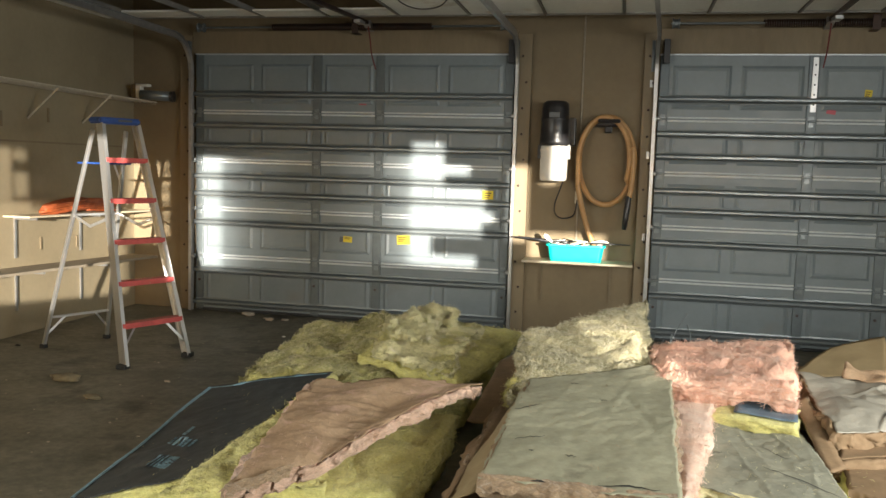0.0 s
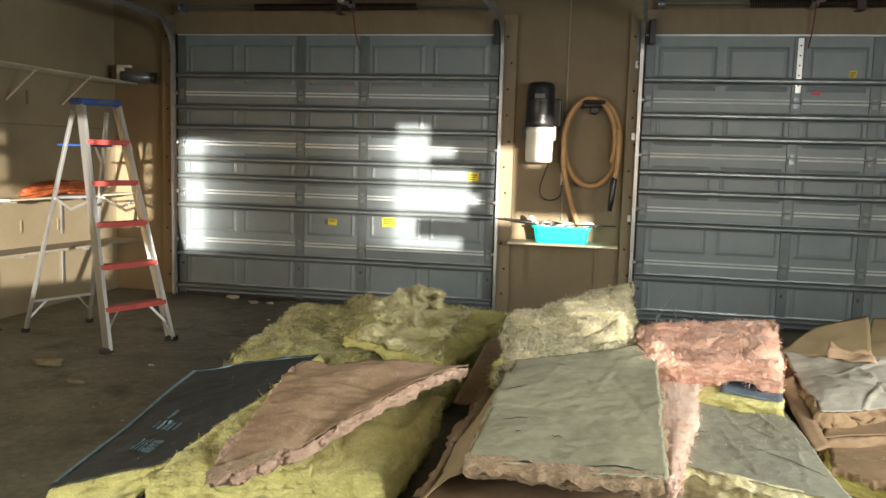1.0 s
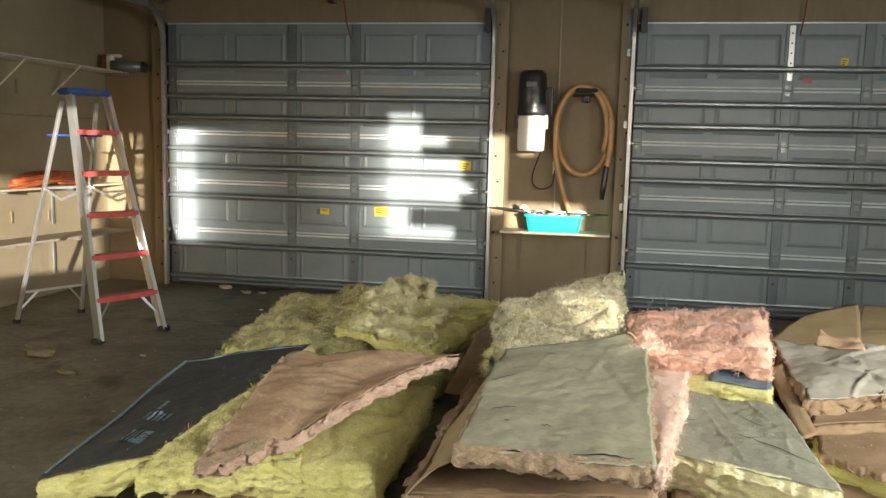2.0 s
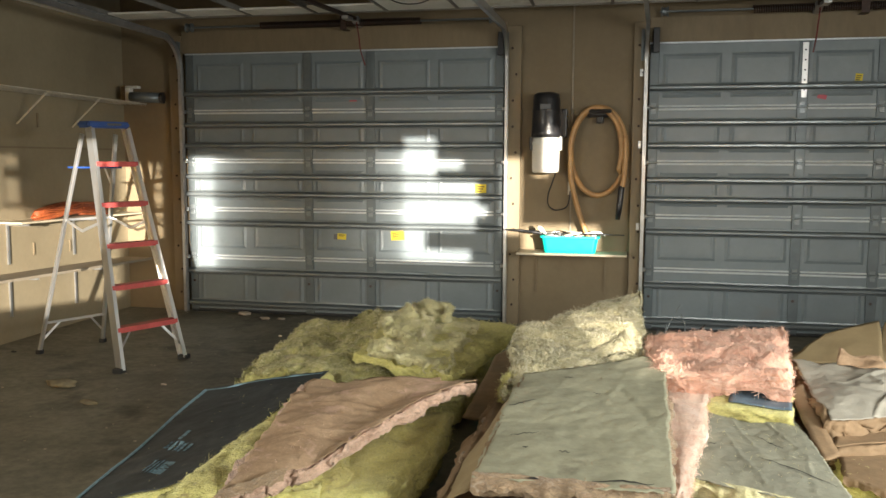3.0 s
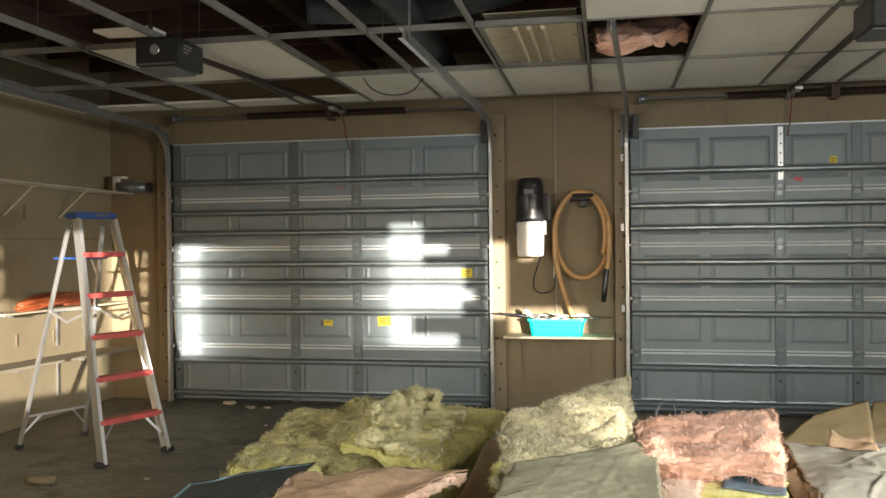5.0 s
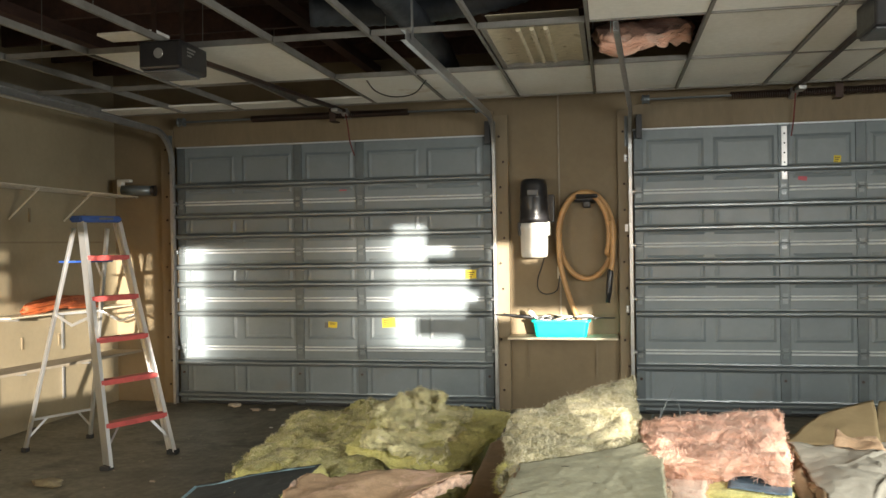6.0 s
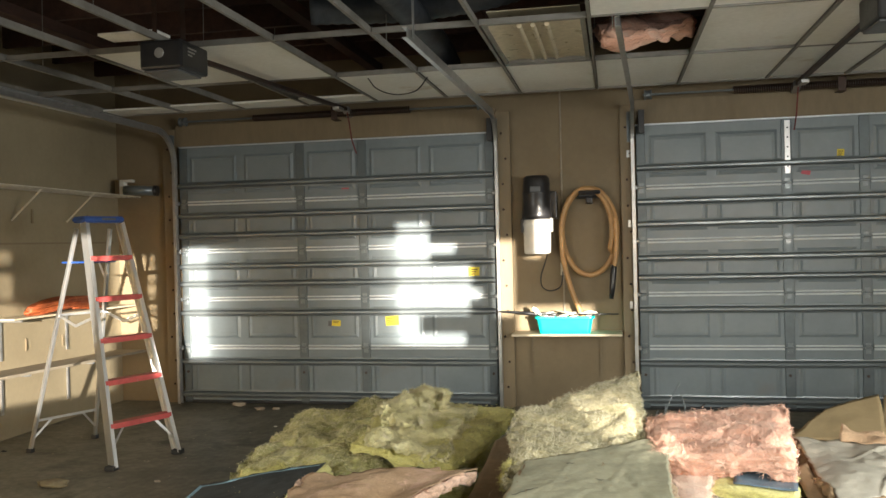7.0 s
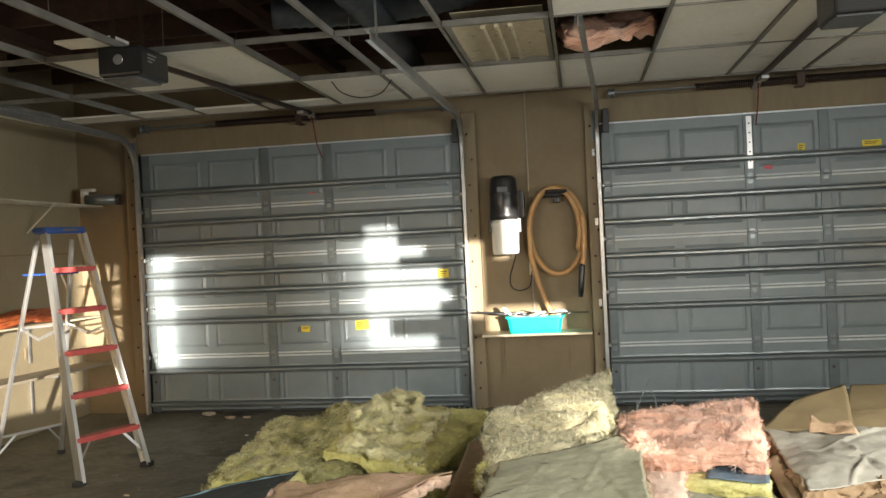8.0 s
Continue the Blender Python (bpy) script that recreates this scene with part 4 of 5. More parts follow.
def front(s, z):
    f = z / 1.70
    half = 0.265 + (0.150 - 0.265) * f
    return F0.lerp(TOP - D * 0.045, f) + W * (s * half) + Vector((0, 0, z))


def rear(s, z):
    f = z / 1.66
    half = 0.260 + (0.130 - 0.260) * f
    return R0.lerp(TOP + D * 0.06, f) + W * (s * half) + Vector((0, 0, z))


for s in (-1, 1):
    bm = bmesh.new()
    beam(bm, front(s, 0.02), front(s, 1.68), 0.006, 0.075, D)
    beam(bm, front(s, 0.02) - D * 0.034 - W * (s * 0.012), front(s, 1.68) - D * 0.034 - W * (s * 0.012), 0.026, 0.006, D)
    beam(bm, front(s, 0.02) + D * 0.034 - W * (s * 0.012), front(s, 1.68) + D * 0.034 - W * (s * 0.012), 0.026, 0.006, D)
    rail = part("front_rail", bm, M_ALU, lad)
    foot = front(s, 0.022)
    part("rubber_foot", box(bmesh.new(), foot + Vector((-0.035, -0.035, -0.022)), foot + Vector((0.035, 0.035, 0.012)), 0.006), M_RUBBER, rail)
    bm = bmesh.new()
    beam(bm, rear(s, 0.02), rear(s, 1.64), 0.022, 0.030, D, 0.002)
    rr = part("rear_rail", bm, M_ALU, lad)
    foot = rear(s, 0.02)
    part("rubber_foot", box(bmesh.new(), foot + Vector((-0.022, -0.022, -0.020)), foot + Vector((0.022, 0.022, 0.012)), 0.005), M_RUBBER, rr)
    part("spreader", beam(beam(bmesh.new(), front(s, 1.02), front(s, 0.95).lerp(rear(s, 0.95), 0.5), 0.004, 0.02), front(s, 0.95).lerp(rear(s, 0.95), 0.5), rear(s, 1.02), 0.004, 0.02), M_ALU, lad)
for k, z in enumerate((0.30, 0.585, 0.87, 1.155, 1.44)):
    a, b = front(-1, z), front(1, z)
    bm = bmesh.new()
    beam(bm, a + W * 0.004, b - W * 0.004, 0.085, 0.006, bevel=0.001)
    beam(bm, a + W * 0.004 - D * 0.041 - Vector((0, 0, 0.016)), b - W * 0.004 - D * 0.041 - Vector((0, 0, 0.016)), 0.005, 0.034)
    beam(bm, a + W * 0.004 + D * 0.041 - Vector((0, 0, 0.013)), b - W * 0.004 + D * 0.041 - Vector((0, 0, 0.013)), 0.005, 0.028)
    part("step", bm, M_RED, lad, "worn red step")
for z in (0.24, 1.02):
    part("rear_brace", beam(bmesh.new(), rear(-1, z), rear(1, z), 0.022, 0.016), M_ALU, lad)
for s in (-1, 1):
    part("knee_brace", beam(bmesh.new(), front(s, 0.11), front(s, 0.29).lerp(front(-s, 0.29), 0.28), 0.004, 0.018), M_ALU, lad)
    part("knee_brace", beam(bmesh.new(), rear(s, 0.10), rear(s, 0.24).lerp(rear(-s, 0.24), 0.25), 0.004, 0.016), M_ALU, lad)
c = TOP + Vector((0, 0, 1.705))
rot = Matrix((W, D, Vector((0, 0, 1)))).transposed().to_4x4()
rot.translation = c
bm = bmesh.new()
made = bmesh.ops.create_cube(bm, size=1.0, matrix=rot @ Matrix.Diagonal((0.33, 0.15, 0.045, 1)))
bmesh.ops.bevel(bm, geom=list(bm.edges), offset=0.012, segments=3, affect="EDGES")
cap = part("top_cap", bm, M_BLUE, lad)
bm = bmesh.new()
bmesh.ops.create_cube(bm, size=1.0, matrix=rot @ Matrix.Translation((0.03, -0.0855, 0.002)) @ Matrix.Diagonal((0.11, 0.002, 0.016, 1)))
part("print_bar", bm, M_GREYPL, cap)
bm = bmesh.new()
mid = (rear(-1, 1.40) + rear(1, 1.40)) / 2
beam(bm, mid - W * 0.15 + D * 0.0, mid + W * 0.15, 0.22, 0.014, bevel=0.004)
part("paint_tray", bm, M_BLUE, lad, "folded-out blue paint tray")
for s in (-1, 1):
    part("tray_stay", beam(bmesh.new(), mid + W * (0.12 * s) + D * 0.07, rear(s, 1.25), 0.004, 0.014), M_ALU, lad)

# ---------------------------------------------------------------- heap of old insulation


def shake(p, amps, seed):
    """A fractal offset: (amplitude, frequency) pairs."""
    o = Vector((0, 0, 0))
    for amp, freq in amps:
        o += noise.noise_vector(p * freq + Vector((seed * 7.31, seed * 3.17, seed * 1.93))) * amp
    return o


def quad_point(q, u, v):
    return q[0] * ((1 - u) * (1 - v)) + q[1] * (u * (1 - v)) + q[2] * (u * v) + q[3] * ((1 - u) * v)


def torn(u, v, ragged, seed):
    """Pulls the rim of a sheet in and out so that it looks torn."""
    w = max(abs(2 * u - 1), abs(2 * v - 1)) ** 6
    k = noise.noise((u * 6 + seed, v * 6 - seed, seed)) * 0.7 + noise.noise((u * 19 + seed, v * 19, seed)) * 0.5 + noise.noise((u * 55 + seed, v * 55, seed)) * 0.35
    f = 1 + ragged * k * w
    return 0.5 + (u - 0.5) * f, 0.5 + (v - 0.5) * f


def creases(u, v, seed):
    """A few long folds across a paper facing."""
    rc = random.Random(int(seed * 13))
    z = 0.0
    for _ in range(7):
        a, off, h, w = rc.uniform(-0.9, 0.9) + (1.57 if rc.random() < 0.35 else 0), rc.uniform(-0.4, 0.4), rc.uniform(-0.007, 0.008), rc.uniform(0.010, 0.022)
        d = (u - 0.5) * math.sin(a) + (v - 0.5) * math.cos(a) - off + 0.03 * noise.noise((u * 4 + seed, v * 4, 2.0))
        along = (u - 0.5) * math.cos(a) - (v - 0.5) * math.sin(a) - rc.uniform(-0.3, 0.3)
        z += h * math.exp(-(d / w) ** 2) * math.exp(-(along / 0.28) ** 2)
    return z


def bow(u, v, sag, waves, seed):
    z = -sag * ((2 * u - 1) ** 2 + (2 * v - 1) ** 2) * 0.5
    return z + waves * noise.noise((u * 2.2 + seed * 5.1, v * 2.2 + seed, 0.3))


def wool_mesh(q, thick, cell, amps, side_amps, seed, sag, waves, ragged, rounding):
    """A batt of glass wool under the sheet q: soft top, fibrous layered sides."""
    nu = max(6, int((q[1] - q[0]).length / cell))
    nv = max(6, int((q[3] - q[0]).length / cell))
    layers = max(5, int(thick / 0.011) + 1)
    up = (q[1] - q[0]).cross(q[3] - q[0]).normalized()
    verts, faces = [], []

    def point(u, v, d, rim):
        uu, vv = torn(u, v, ragged, seed)
        edge = min(min(u, 1 - u) * (q[1] - q[0]).length, min(v, 1 - v) * (q[3] - q[0]).length) / 0.06
        dip = rounding * max(0.0, 1 - edge) ** 2 * (1 - d)
        lump = 1 + 0.35 * noise.noise((u * 5 + seed * 3, v * 5, 1.7))
        p = quad_point(q, uu, vv) + Vector((0, 0, bow(u, v, sag, waves, seed))) - up * (thick * d * lump + dip)
        if rim:
            out_ = (p - (q[0] + q[1] + q[2] + q[3]) / 4)
            out_.z = 0
            bulge = math.sin(math.pi * d) * 0.012 + 0.022 * noise.noise((d * thick * 95 + seed, u * 5, v * 5)) + 0.010 * noise.noise((d * thick * 240 + seed, u * 17, v * 17))
            p += out_.normalized() * bulge + shake(p, side_amps, seed)
        else:
            o = shake(p, amps, seed)
            if rounding > 0.01 and d == 0.0:
                w = p * 5.5 + Vector((seed * 3.3, 0, seed)) + noise.noise_vector(p * 3.0) * 0.9
                valley = max(0.0, 1 - 4.0 * abs(noise.noise(w * 0.7)))
                o -= up * (valley * 0.030 * amps[0][0] / 0.055)
                turn = seed * 1.7 + 0.8 * noise.noise(p * 2.0)
                sx, sy = p.x * math.cos(turn) + p.y * math.sin(turn), p.y * math.cos(turn) - p.x * math.sin(turn)
                wob = 0.06 * noise.noise(p * 9.0)
                cords = abs(noise.noise((sx * 7, (sy + wob) * 24, seed))) + 0.5 * abs(noise.noise((sx * 16, (sy + wob) * 60, seed + 5)))
                o -= up * (0.018 * (1 - cords) * min(1.0, 1.2 * amps[0][0] / 0.055))
            p += o
        p.z = max(p.z, 0.004)
        return p

    def grid(d, flip):
        base = len(verts)
        for i in range(nu + 1):
            for j in range(nv + 1):
                verts.append(point(i / nu, j / nv, d, i in (0, nu) or j in (0, nv)))
        for i in range(nu):
            for j in range(nv):
                f = [base + i * (nv + 1) + j, base + (i + 1) * (nv + 1) + j, base + (i + 1) * (nv + 1) + j + 1, base + i * (nv + 1) + j + 1]
                faces.append(f[::-1] if flip else f)
        return base

    a, b = grid(0.0, False), grid(1.0, True)
    rim = [(i, 0) for i in range(nu)] + [(nu, j) for j in range(nv)] + [(i, nv) for i in range(nu, 0, -1)] + [(0, j) for j in range(nv, 0, -1)]
    rows = [[a + i * (nv + 1) + j for i, j in rim]]
    for k in range(1, layers):
        base = len(verts)
        for i, j in rim:
            verts.append(point(i / nu, j / nv, k / layers, True))
        rows.append(list(range(base, base + len(rim))))
    rows.append([b + i * (nv + 1) + j for i, j in rim])
    for ra, rb in zip(rows, rows[1:]):
        for k in range(len(rim)):
            n2 = (k + 1) % len(rim)
            faces.append([ra[k], rb[k], rb[n2], ra[n2]])
    bm = bmesh.new()
    vs = [bm.verts.new(p) for p in verts]
    for f in faces:
        bm.faces.new([vs[k] for k in f])
    return bm


def sheet_mesh(q, lift, cell, amps, seed, sag, waves, ragged, u0=0.0, u1=1.0, v0=0.0, v1=1.0, thick=0.002, fold=1.0):
    """A torn paper or plastic facing over the sheet q."""
    nu = max(3, int((q[1] - q[0]).length * (u1 - u0) / cell))
    nv = max(3, int((q[3] - q[0]).length * (v1 - v0) / cell))
    up = (q[1] - q[0]).cross(q[3] - q[0]).normalized()
    bm = bmesh.new()
    sheets = []
    for off in (lift, lift + thick):
        g = []
        for i in range(nu + 1):
            col = []
            for j in range(nv + 1):
                u, v = u0 + (u1 - u0) * i / nu, v0 + (v1 - v0) * j / nv
                uu, vv = torn(u, v, ragged, seed + 2.2)
                p = quad_point(q, uu, vv) + Vector((0, 0, bow(u, v, sag, waves, seed) + fold * creases(u, v, seed)))
                p += shake(p, amps, seed) + up * off
                col.append(bm.verts.new(p))
            g.append(col)
        sheets.append(g)
    a, b = sheets
    for i in range(nu):
        for j in range(nv):
            bm.faces.new((b[i][j], b[i + 1][j], b[i + 1][j + 1], b[i][j + 1]))
            bm.faces.new((a[i][j], a[i][j + 1], a[i + 1][j + 1], a[i + 1][j]))
    rim = [(i, 0) for i in range(nu)] + [(nu, j) for j in range(nv)] + [(i, nv) for i in range(nu, 0, -1)] + [(0, j) for j in range(nv, 0, -1)]
    for p, r in zip(rim, rim[1:] + rim[:1]):
        bm.faces.new((a[p[0]][p[1]], a[r[0]][r[1]], b[r[0]][r[1]], b[p[0]][p[1]]))
    return bm


def fuzz(core, count, seed, length=0.035, width=0.0009, tuft=None):
    """Fine strands of glass wool lying along and lifting off the surface of a core mesh."""
    rw = random.Random(seed * 31 + 5)
    polys = core.data.polygons
    vs, fs = [], []
    for _ in range(count):
        f = polys[rw.randrange(len(polys))]
        n = f.normal
        if n.z < -0.4:
            continue
        p = f.center + n * 0.0015
        d = Vector((rw.gauss(0, 1), rw.gauss(0, 1), rw.gauss(0, 0.5)))
        d = d - n * d.dot(n)
        if d.length < 1e-3:
            continue
        d.normalize()
        l, w = length * rw.uniform(0.35, 1.0), width * rw.uniform(0.5, 1.3)
        side = n.cross(d) * w
        bend = n.cross(d) * (l * rw.uniform(-0.35, 0.35))
        lift = rw.uniform(0.0, 0.012) + (0.012 if rw.random() < 0.08 else 0)
        pts = (p - d * l * 0.5, p + n * lift + bend * 0.5, p + d * l * 0.5 + n * (lift * rw.uniform(-0.2, 1.3)) + bend)
        base = len(vs)
        for k, x in enumerate(pts):
            vs += [x - side, x + side]
        fs += [(base, base + 1, base + 3, base + 2), (base + 2, base + 3, base + 5, base + 4)]
    me = bpy.data.meshes.new("fibre_fuzz")
    me.from_pydata([tuple(v) for v in vs], [], fs)
    me.materials.append(tuft or core.data.materials[0])
    ob = new("fibre_fuzz", me)
    ob.parent = core.parent
    ob.matrix_parent_inverse = core.matrix_parent_inverse.copy()
    return tagged(ob, kind="stuff")


SEED = [0]
TUFTS = {"pink_glass_wool": M_PINKTUFT, "grey_dusted_glass_wool": M_TUFT, "dusty_yellow_glass_wool": M_CREAMWOOL}


def batt(label, q, thick, wool, facing=None, fluff=0.3, ragged=0.03, sag=0.0, waves=0.01, cell=0.02, name="insulation_batt", fibres=120,
         part_u=(0, 1), part_v=(0, 1), fold=1.0, facing_label="", category="insulation"):
    """One batt of insulation: wool core, an optional torn facing and loose fibres."""
    SEED[0] += 1
    s = SEED[0]
    q = [Vector(p) for p in q]
    base = sum(q, Vector()) / 4 - Vector((0, 0, thick))
    t = thing(name, base, label, category, "heap of insulation" if category == "insulation" else "")
    if facing:
        amps = ((0.010 * fluff, 4.0), (0.005 * fluff, 13.0))
    else:
        amps = ((0.055 * fluff, 4.0), (0.030 * fluff, 9.0), (0.009 * fluff, 22.0), (0.005 * fluff, 52.0), (0.003, 110.0))
    k = max(fluff, 0.45) * (0.6 if facing else 1.0)
    side = ((0.040 * k, 6.0), (0.022 * k, 18.0), (0.013 * k, 48.0), (0.005, 110.0))
    core = part("wool_core", wool_mesh(q, thick, cell, amps, side, s, sag, waves, ragged, 0.004 if facing else 0.03), wool, t, smooth=True)
    if facing:
        fa = ((0.010 * fluff, 4.0), (0.005 * fluff, 13.0), (0.0022, 30.0))
        part("facing", sheet_mesh(q, 0.007, cell, fa, s, sag, waves, ragged * 1.5, *part_u, *part_v, fold=fold), facing, t, facing_label, smooth=True)
    if fibres:
        bare = fibres >= 160 and not facing
        fuzz(core, fibres * (22 if bare else 3), s, 0.05 if bare else 0.03, 0.0009 if bare else 0.0007, TUFTS.get(wool.name) if bare else None)
    return t


def lip(t, q, u0, u1, depth, droop, material, seed, v_in=0.02, side="front"):
    """A torn paper lip that curls down over one edge of a batt."""
    q = [Vector(p) for p in q]
    if side == "right":
        q = [q[1], q[2], q[3], q[0]]
    elif side == "left":
        q = [q[3], q[0], q[1], q[2]]
    length = (q[3] - q[0]).length
    bm = bmesh.new()
    nu, nk = 70, 9
    rows = []
    for i in range(nu + 1):
        u = u0 + (u1 - u0) * i / nu
        reach = depth * (0.75 + 0.55 * noise.noise((u * 6 + seed, 0, seed)) + 0.35 * noise.noise((u * 25, seed, 0)))
        col = []
        for k in range(nk + 1):
            f = k / nk
            p = quad_point(q, u, v_in - (v_in + reach / length) * f)
            p.z += 0.010 - droop * f ** 1.6 * (1 + 0.6 * noise.noise((u * 8 + seed, 1.0, f))) + 0.012 * f * noise.noise((u * 14, f * 3, seed))
            col.append(bm.verts.new(p + shake(p, ((0.006, 14.0), (0.004, 40.0)), seed)))
        rows.append(col)
    for a, b in zip(rows, rows[1:]):
        for k in range(nk):
            bm.faces.new((a[k], b[k], b[k + 1], a[k + 1]))
    return part("torn_lip", bm, material, t, "torn curling paper edge", smooth=True)


def tear(t, q, u0, v0, u1, v1, w, seed, ob):
    """A black strip laid over a facing for the shade inside a slit."""
    q = [Vector(p) for p in q]
    bm = bmesh.new()
    n = 10
    pa = []
    for i in range(n + 1):
        f = i / n
        u, v = u0 + (u1 - u0) * f, v0 + (v1 - v0) * f + 0.012 * noise.noise((f * 5, seed, 0))
        p = quad_point(q, u, v)
        z = min(ob.data.vertices, key=lambda x: (x.co.x - p.x) ** 2 + (x.co.y - p.y) ** 2).co.z + 0.0045
        h = w * math.sin(math.pi * min(0.97, max(0.03, f))) * (1 + 0.5 * noise.noise((f * 9, seed, 3)))
        pa.append((bm.verts.new((p.x, p.y - h, z)), bm.verts.new((p.x, p.y + h, z + 0.001))))
    for a, b in zip(pa, pa[1:]):
        bm.faces.new((a[0], b[0], b[1], a[1]))
    return part("tear", bm, M_RUBBER, t, "black strip for the shade inside a slit")


def loose_sheet(name, label, q, material, thick=0.005, waves=0.02, ragged=0.03, cell=0.03, crumple=0.006, sag=0.0, category="cardboard"):
    SEED[0] += 1
    q = [Vector(p) for p in q]
    t = thing(name, sum(q, Vector()) / 4, label, category)
    part("sheet", sheet_mesh(q, 0.0, cell, ((crumple, 5.0), (crumple * 0.5, 14.0)), SEED[0], sag, waves, ragged, thick=thick), material, t, smooth=crumple > 0.004)
    return t

# lower layers of the heap
batt("flattened brown-faced batt at the bottom of the heap", [(2.62, -4.95, 0.19), (3.22, -4.85, 0.19), (3.22, -3.60, 0.21), (2.55, -3.5, 0.21)], 0.18, M_YELLOW, M_BROWN, fibres=40)
batt("flattened brown-faced batt at the bottom of the heap", [(3.60, -5.05, 0.17), (4.28, -5.05, 0.17), (4.30, -3.30, 0.21), (3.62, -3.4, 0.21)], 0.16, M_CREAMWOOL, M_BROWN, fibres=40)
batt("flattened brown-faced batt at the bottom of the heap", [(4.30, -4.75, 0.18), (5.15, -4.75, 0.18), (5.25, -3.20, 0.22), (4.33, -3.2, 0.24)], 0.17, M_YELLOW, M_BROWN, fibres=40)
batt("crushed yellow batt at the bottom of the heap", [(3.50, -3.28, 0.36), (4.85, -3.25, 0.36), (4.85, -2.4, 0.40), (3.45, -2.4, 0.36)], 0.35, M_YELLOW, M_BROWN, fibres=40)
batt("crushed yellow batt at the bottom of the heap", [(4.95, -3.35, 0.26), (6.2, -3.1, 0.22), (6.2, -1.9, 0.22), (4.92, -2.0, 0.30)], 0.21, M_YELLOW, M_BROWN, fibres=40)
batt("crushed dusty batt under the fluffy heap", [(2.05, -2.95, 0.14), (3.20, -3.05, 0.18), (3.25, -1.9, 0.22), (2.05, -1.9, 0.20)], 0.13, M_OLIVE, None, fluff=0.6, fibres=40)
# batts on top
CHAR_Q = [(1.972, -4.703, 0.115), (2.50, -4.657, 0.27), (2.449, -2.999, 0.28), (1.74, -3.101, 0.15)]
CHAR = batt("charcoal-faced yellow batt with pale blue printing, lying flat", CHAR_Q, 0.10, M_YELLOW, M_CHAR, fluff=0.5, ragged=0.02, waves=0.012, facing_label="charcoal facing with pale blue print")
batt("yellow glass wool batt squeezed beneath a pink one",
     [(2.50, -4.90, 0.33), (3.035, -4.80, 0.37), (2.952, -3.70, 0.39), (2.53, -3.76, 0.37)], 0.13, M_YELLOW, None, fluff=0.4, waves=0.008, cell=0.012, fibres=200)
ROSE_Q = [(2.841, -5.144, 0.435), (3.058, -4.729, 0.44), (3.403, -3.725, 0.47), (2.652, -3.874, 0.46)]
ROSE = batt("torn pink batt with a dusty brown top, draped", ROSE_Q, 0.042, M_ROSEWOOL, M_PINKPAPER, fluff=1.3, ragged=0.075, waves=0.045, cell=0.012, fibres=400)
batt("thick yellow glass wool batt lying flat",
     [(2.76, -4.81, 0.335), (3.305, -4.79, 0.34), (3.31, -3.75, 0.35), (2.90, -3.90, 0.34)], 0.14, M_YELLOW, None, fluff=0.3, ragged=0.03, waves=0.012, cell=0.012, fibres=200)
batt("small torn lump of yellow wool",
     [(2.577, -4.968, 0.2), (2.826, -4.881, 0.2), (2.723, -4.682, 0.22), (2.57, -4.788, 0.2)], 0.12, M_YELLOW, None, fluff=0.8, ragged=0.08)
UNDER_Q = [(3.442, -4.903, 0.31), (4.214, -4.774, 0.31), (4.294, -3.135, 0.34), (3.483, -3.489, 0.34)]
UNDER = batt("brown-faced batt under a green kraft one", UNDER_Q, 0.12, M_BROWNWOOL, M_BROWN, fluff=0.9, ragged=0.03, fibres=160)
GREEN_Q = [(3.586, -4.865, 0.46), (4.212, -4.89, 0.46), (4.254, -3.213, 0.5), (3.614, -3.666, 0.49)]
GREEN = batt("dusty green kraft-faced batt lying over the heap", GREEN_Q, 0.055, M_BROWNWOOL, M_KRAFT, fluff=0.75, ragged=0.035, waves=0.014, fold=0.5, cell=0.012, fibres=240)
loose_sheet("kraft_flap", "torn brown kraft paper hanging beside a batt",
            [(3.452, -4.941, 0.32), (3.575, -4.797, 0.4), (3.599, -3.693, 0.43), (3.456, -4.107, 0.3)], M_CARD, 0.004, 0.03, 0.06, category="paper")
loose_sheet("cardboard_sheet", "dark brown cardboard between two batts",
            [(3.315, -3.578, 0.24), (3.589, -3.658, 0.26), (3.494, -2.362, 0.36), (3.344, -2.642, 0.34)], M_BROWN, 0.005, 0.01, 0.02)
batt("narrow strip of pink batt between two kraft ones",
     [(4.225, -4.703, 0.43), (4.257, -4.695, 0.43), (4.468, -3.315, 0.45), (4.258, -3.193, 0.45)], 0.11, M_PALEPINK, None, fluff=0.12, ragged=0.03, waves=0.006, cell=0.010, fibres=200)
GREY_Q = [(4.26, -4.377, 0.33), (4.832, -4.561, 0.31), (4.764, -3.567, 0.36), (4.414, -3.542, 0.36)]
GREY = batt("grey-green kraft-faced batt with a frayed front edge", GREY_Q, 0.13, M_CREAMWOOL, M_KRAFTGREY, fold=0.6, fluff=0.7, ragged=0.025, waves=0.014, cell=0.009, fibres=500)
batt("folded yellow batt with slate blue plastic",
     [(4.415, -3.66, 0.405), (4.75, -3.77, 0.40), (4.806, -3.41, 0.43), (4.462, -3.39, 0.43)], 0.10, M_YELLOW, M_BLUEPL, fluff=0.6, part_u=(0.26, 1.0), part_v=(0.12, 1.0), facing_label="slate blue plastic wrap")
batt("fluffy salmon pink batt with ragged edges",
     [(4.182, -3.534, 0.53), (4.759, -3.631, 0.53), (4.895, -2.69, 0.6), (4.181, -2.955, 0.57)], 0.115, M_PINK, None, fluff=0.5, ragged=0.03, waves=0.02, cell=0.009, fibres=500)
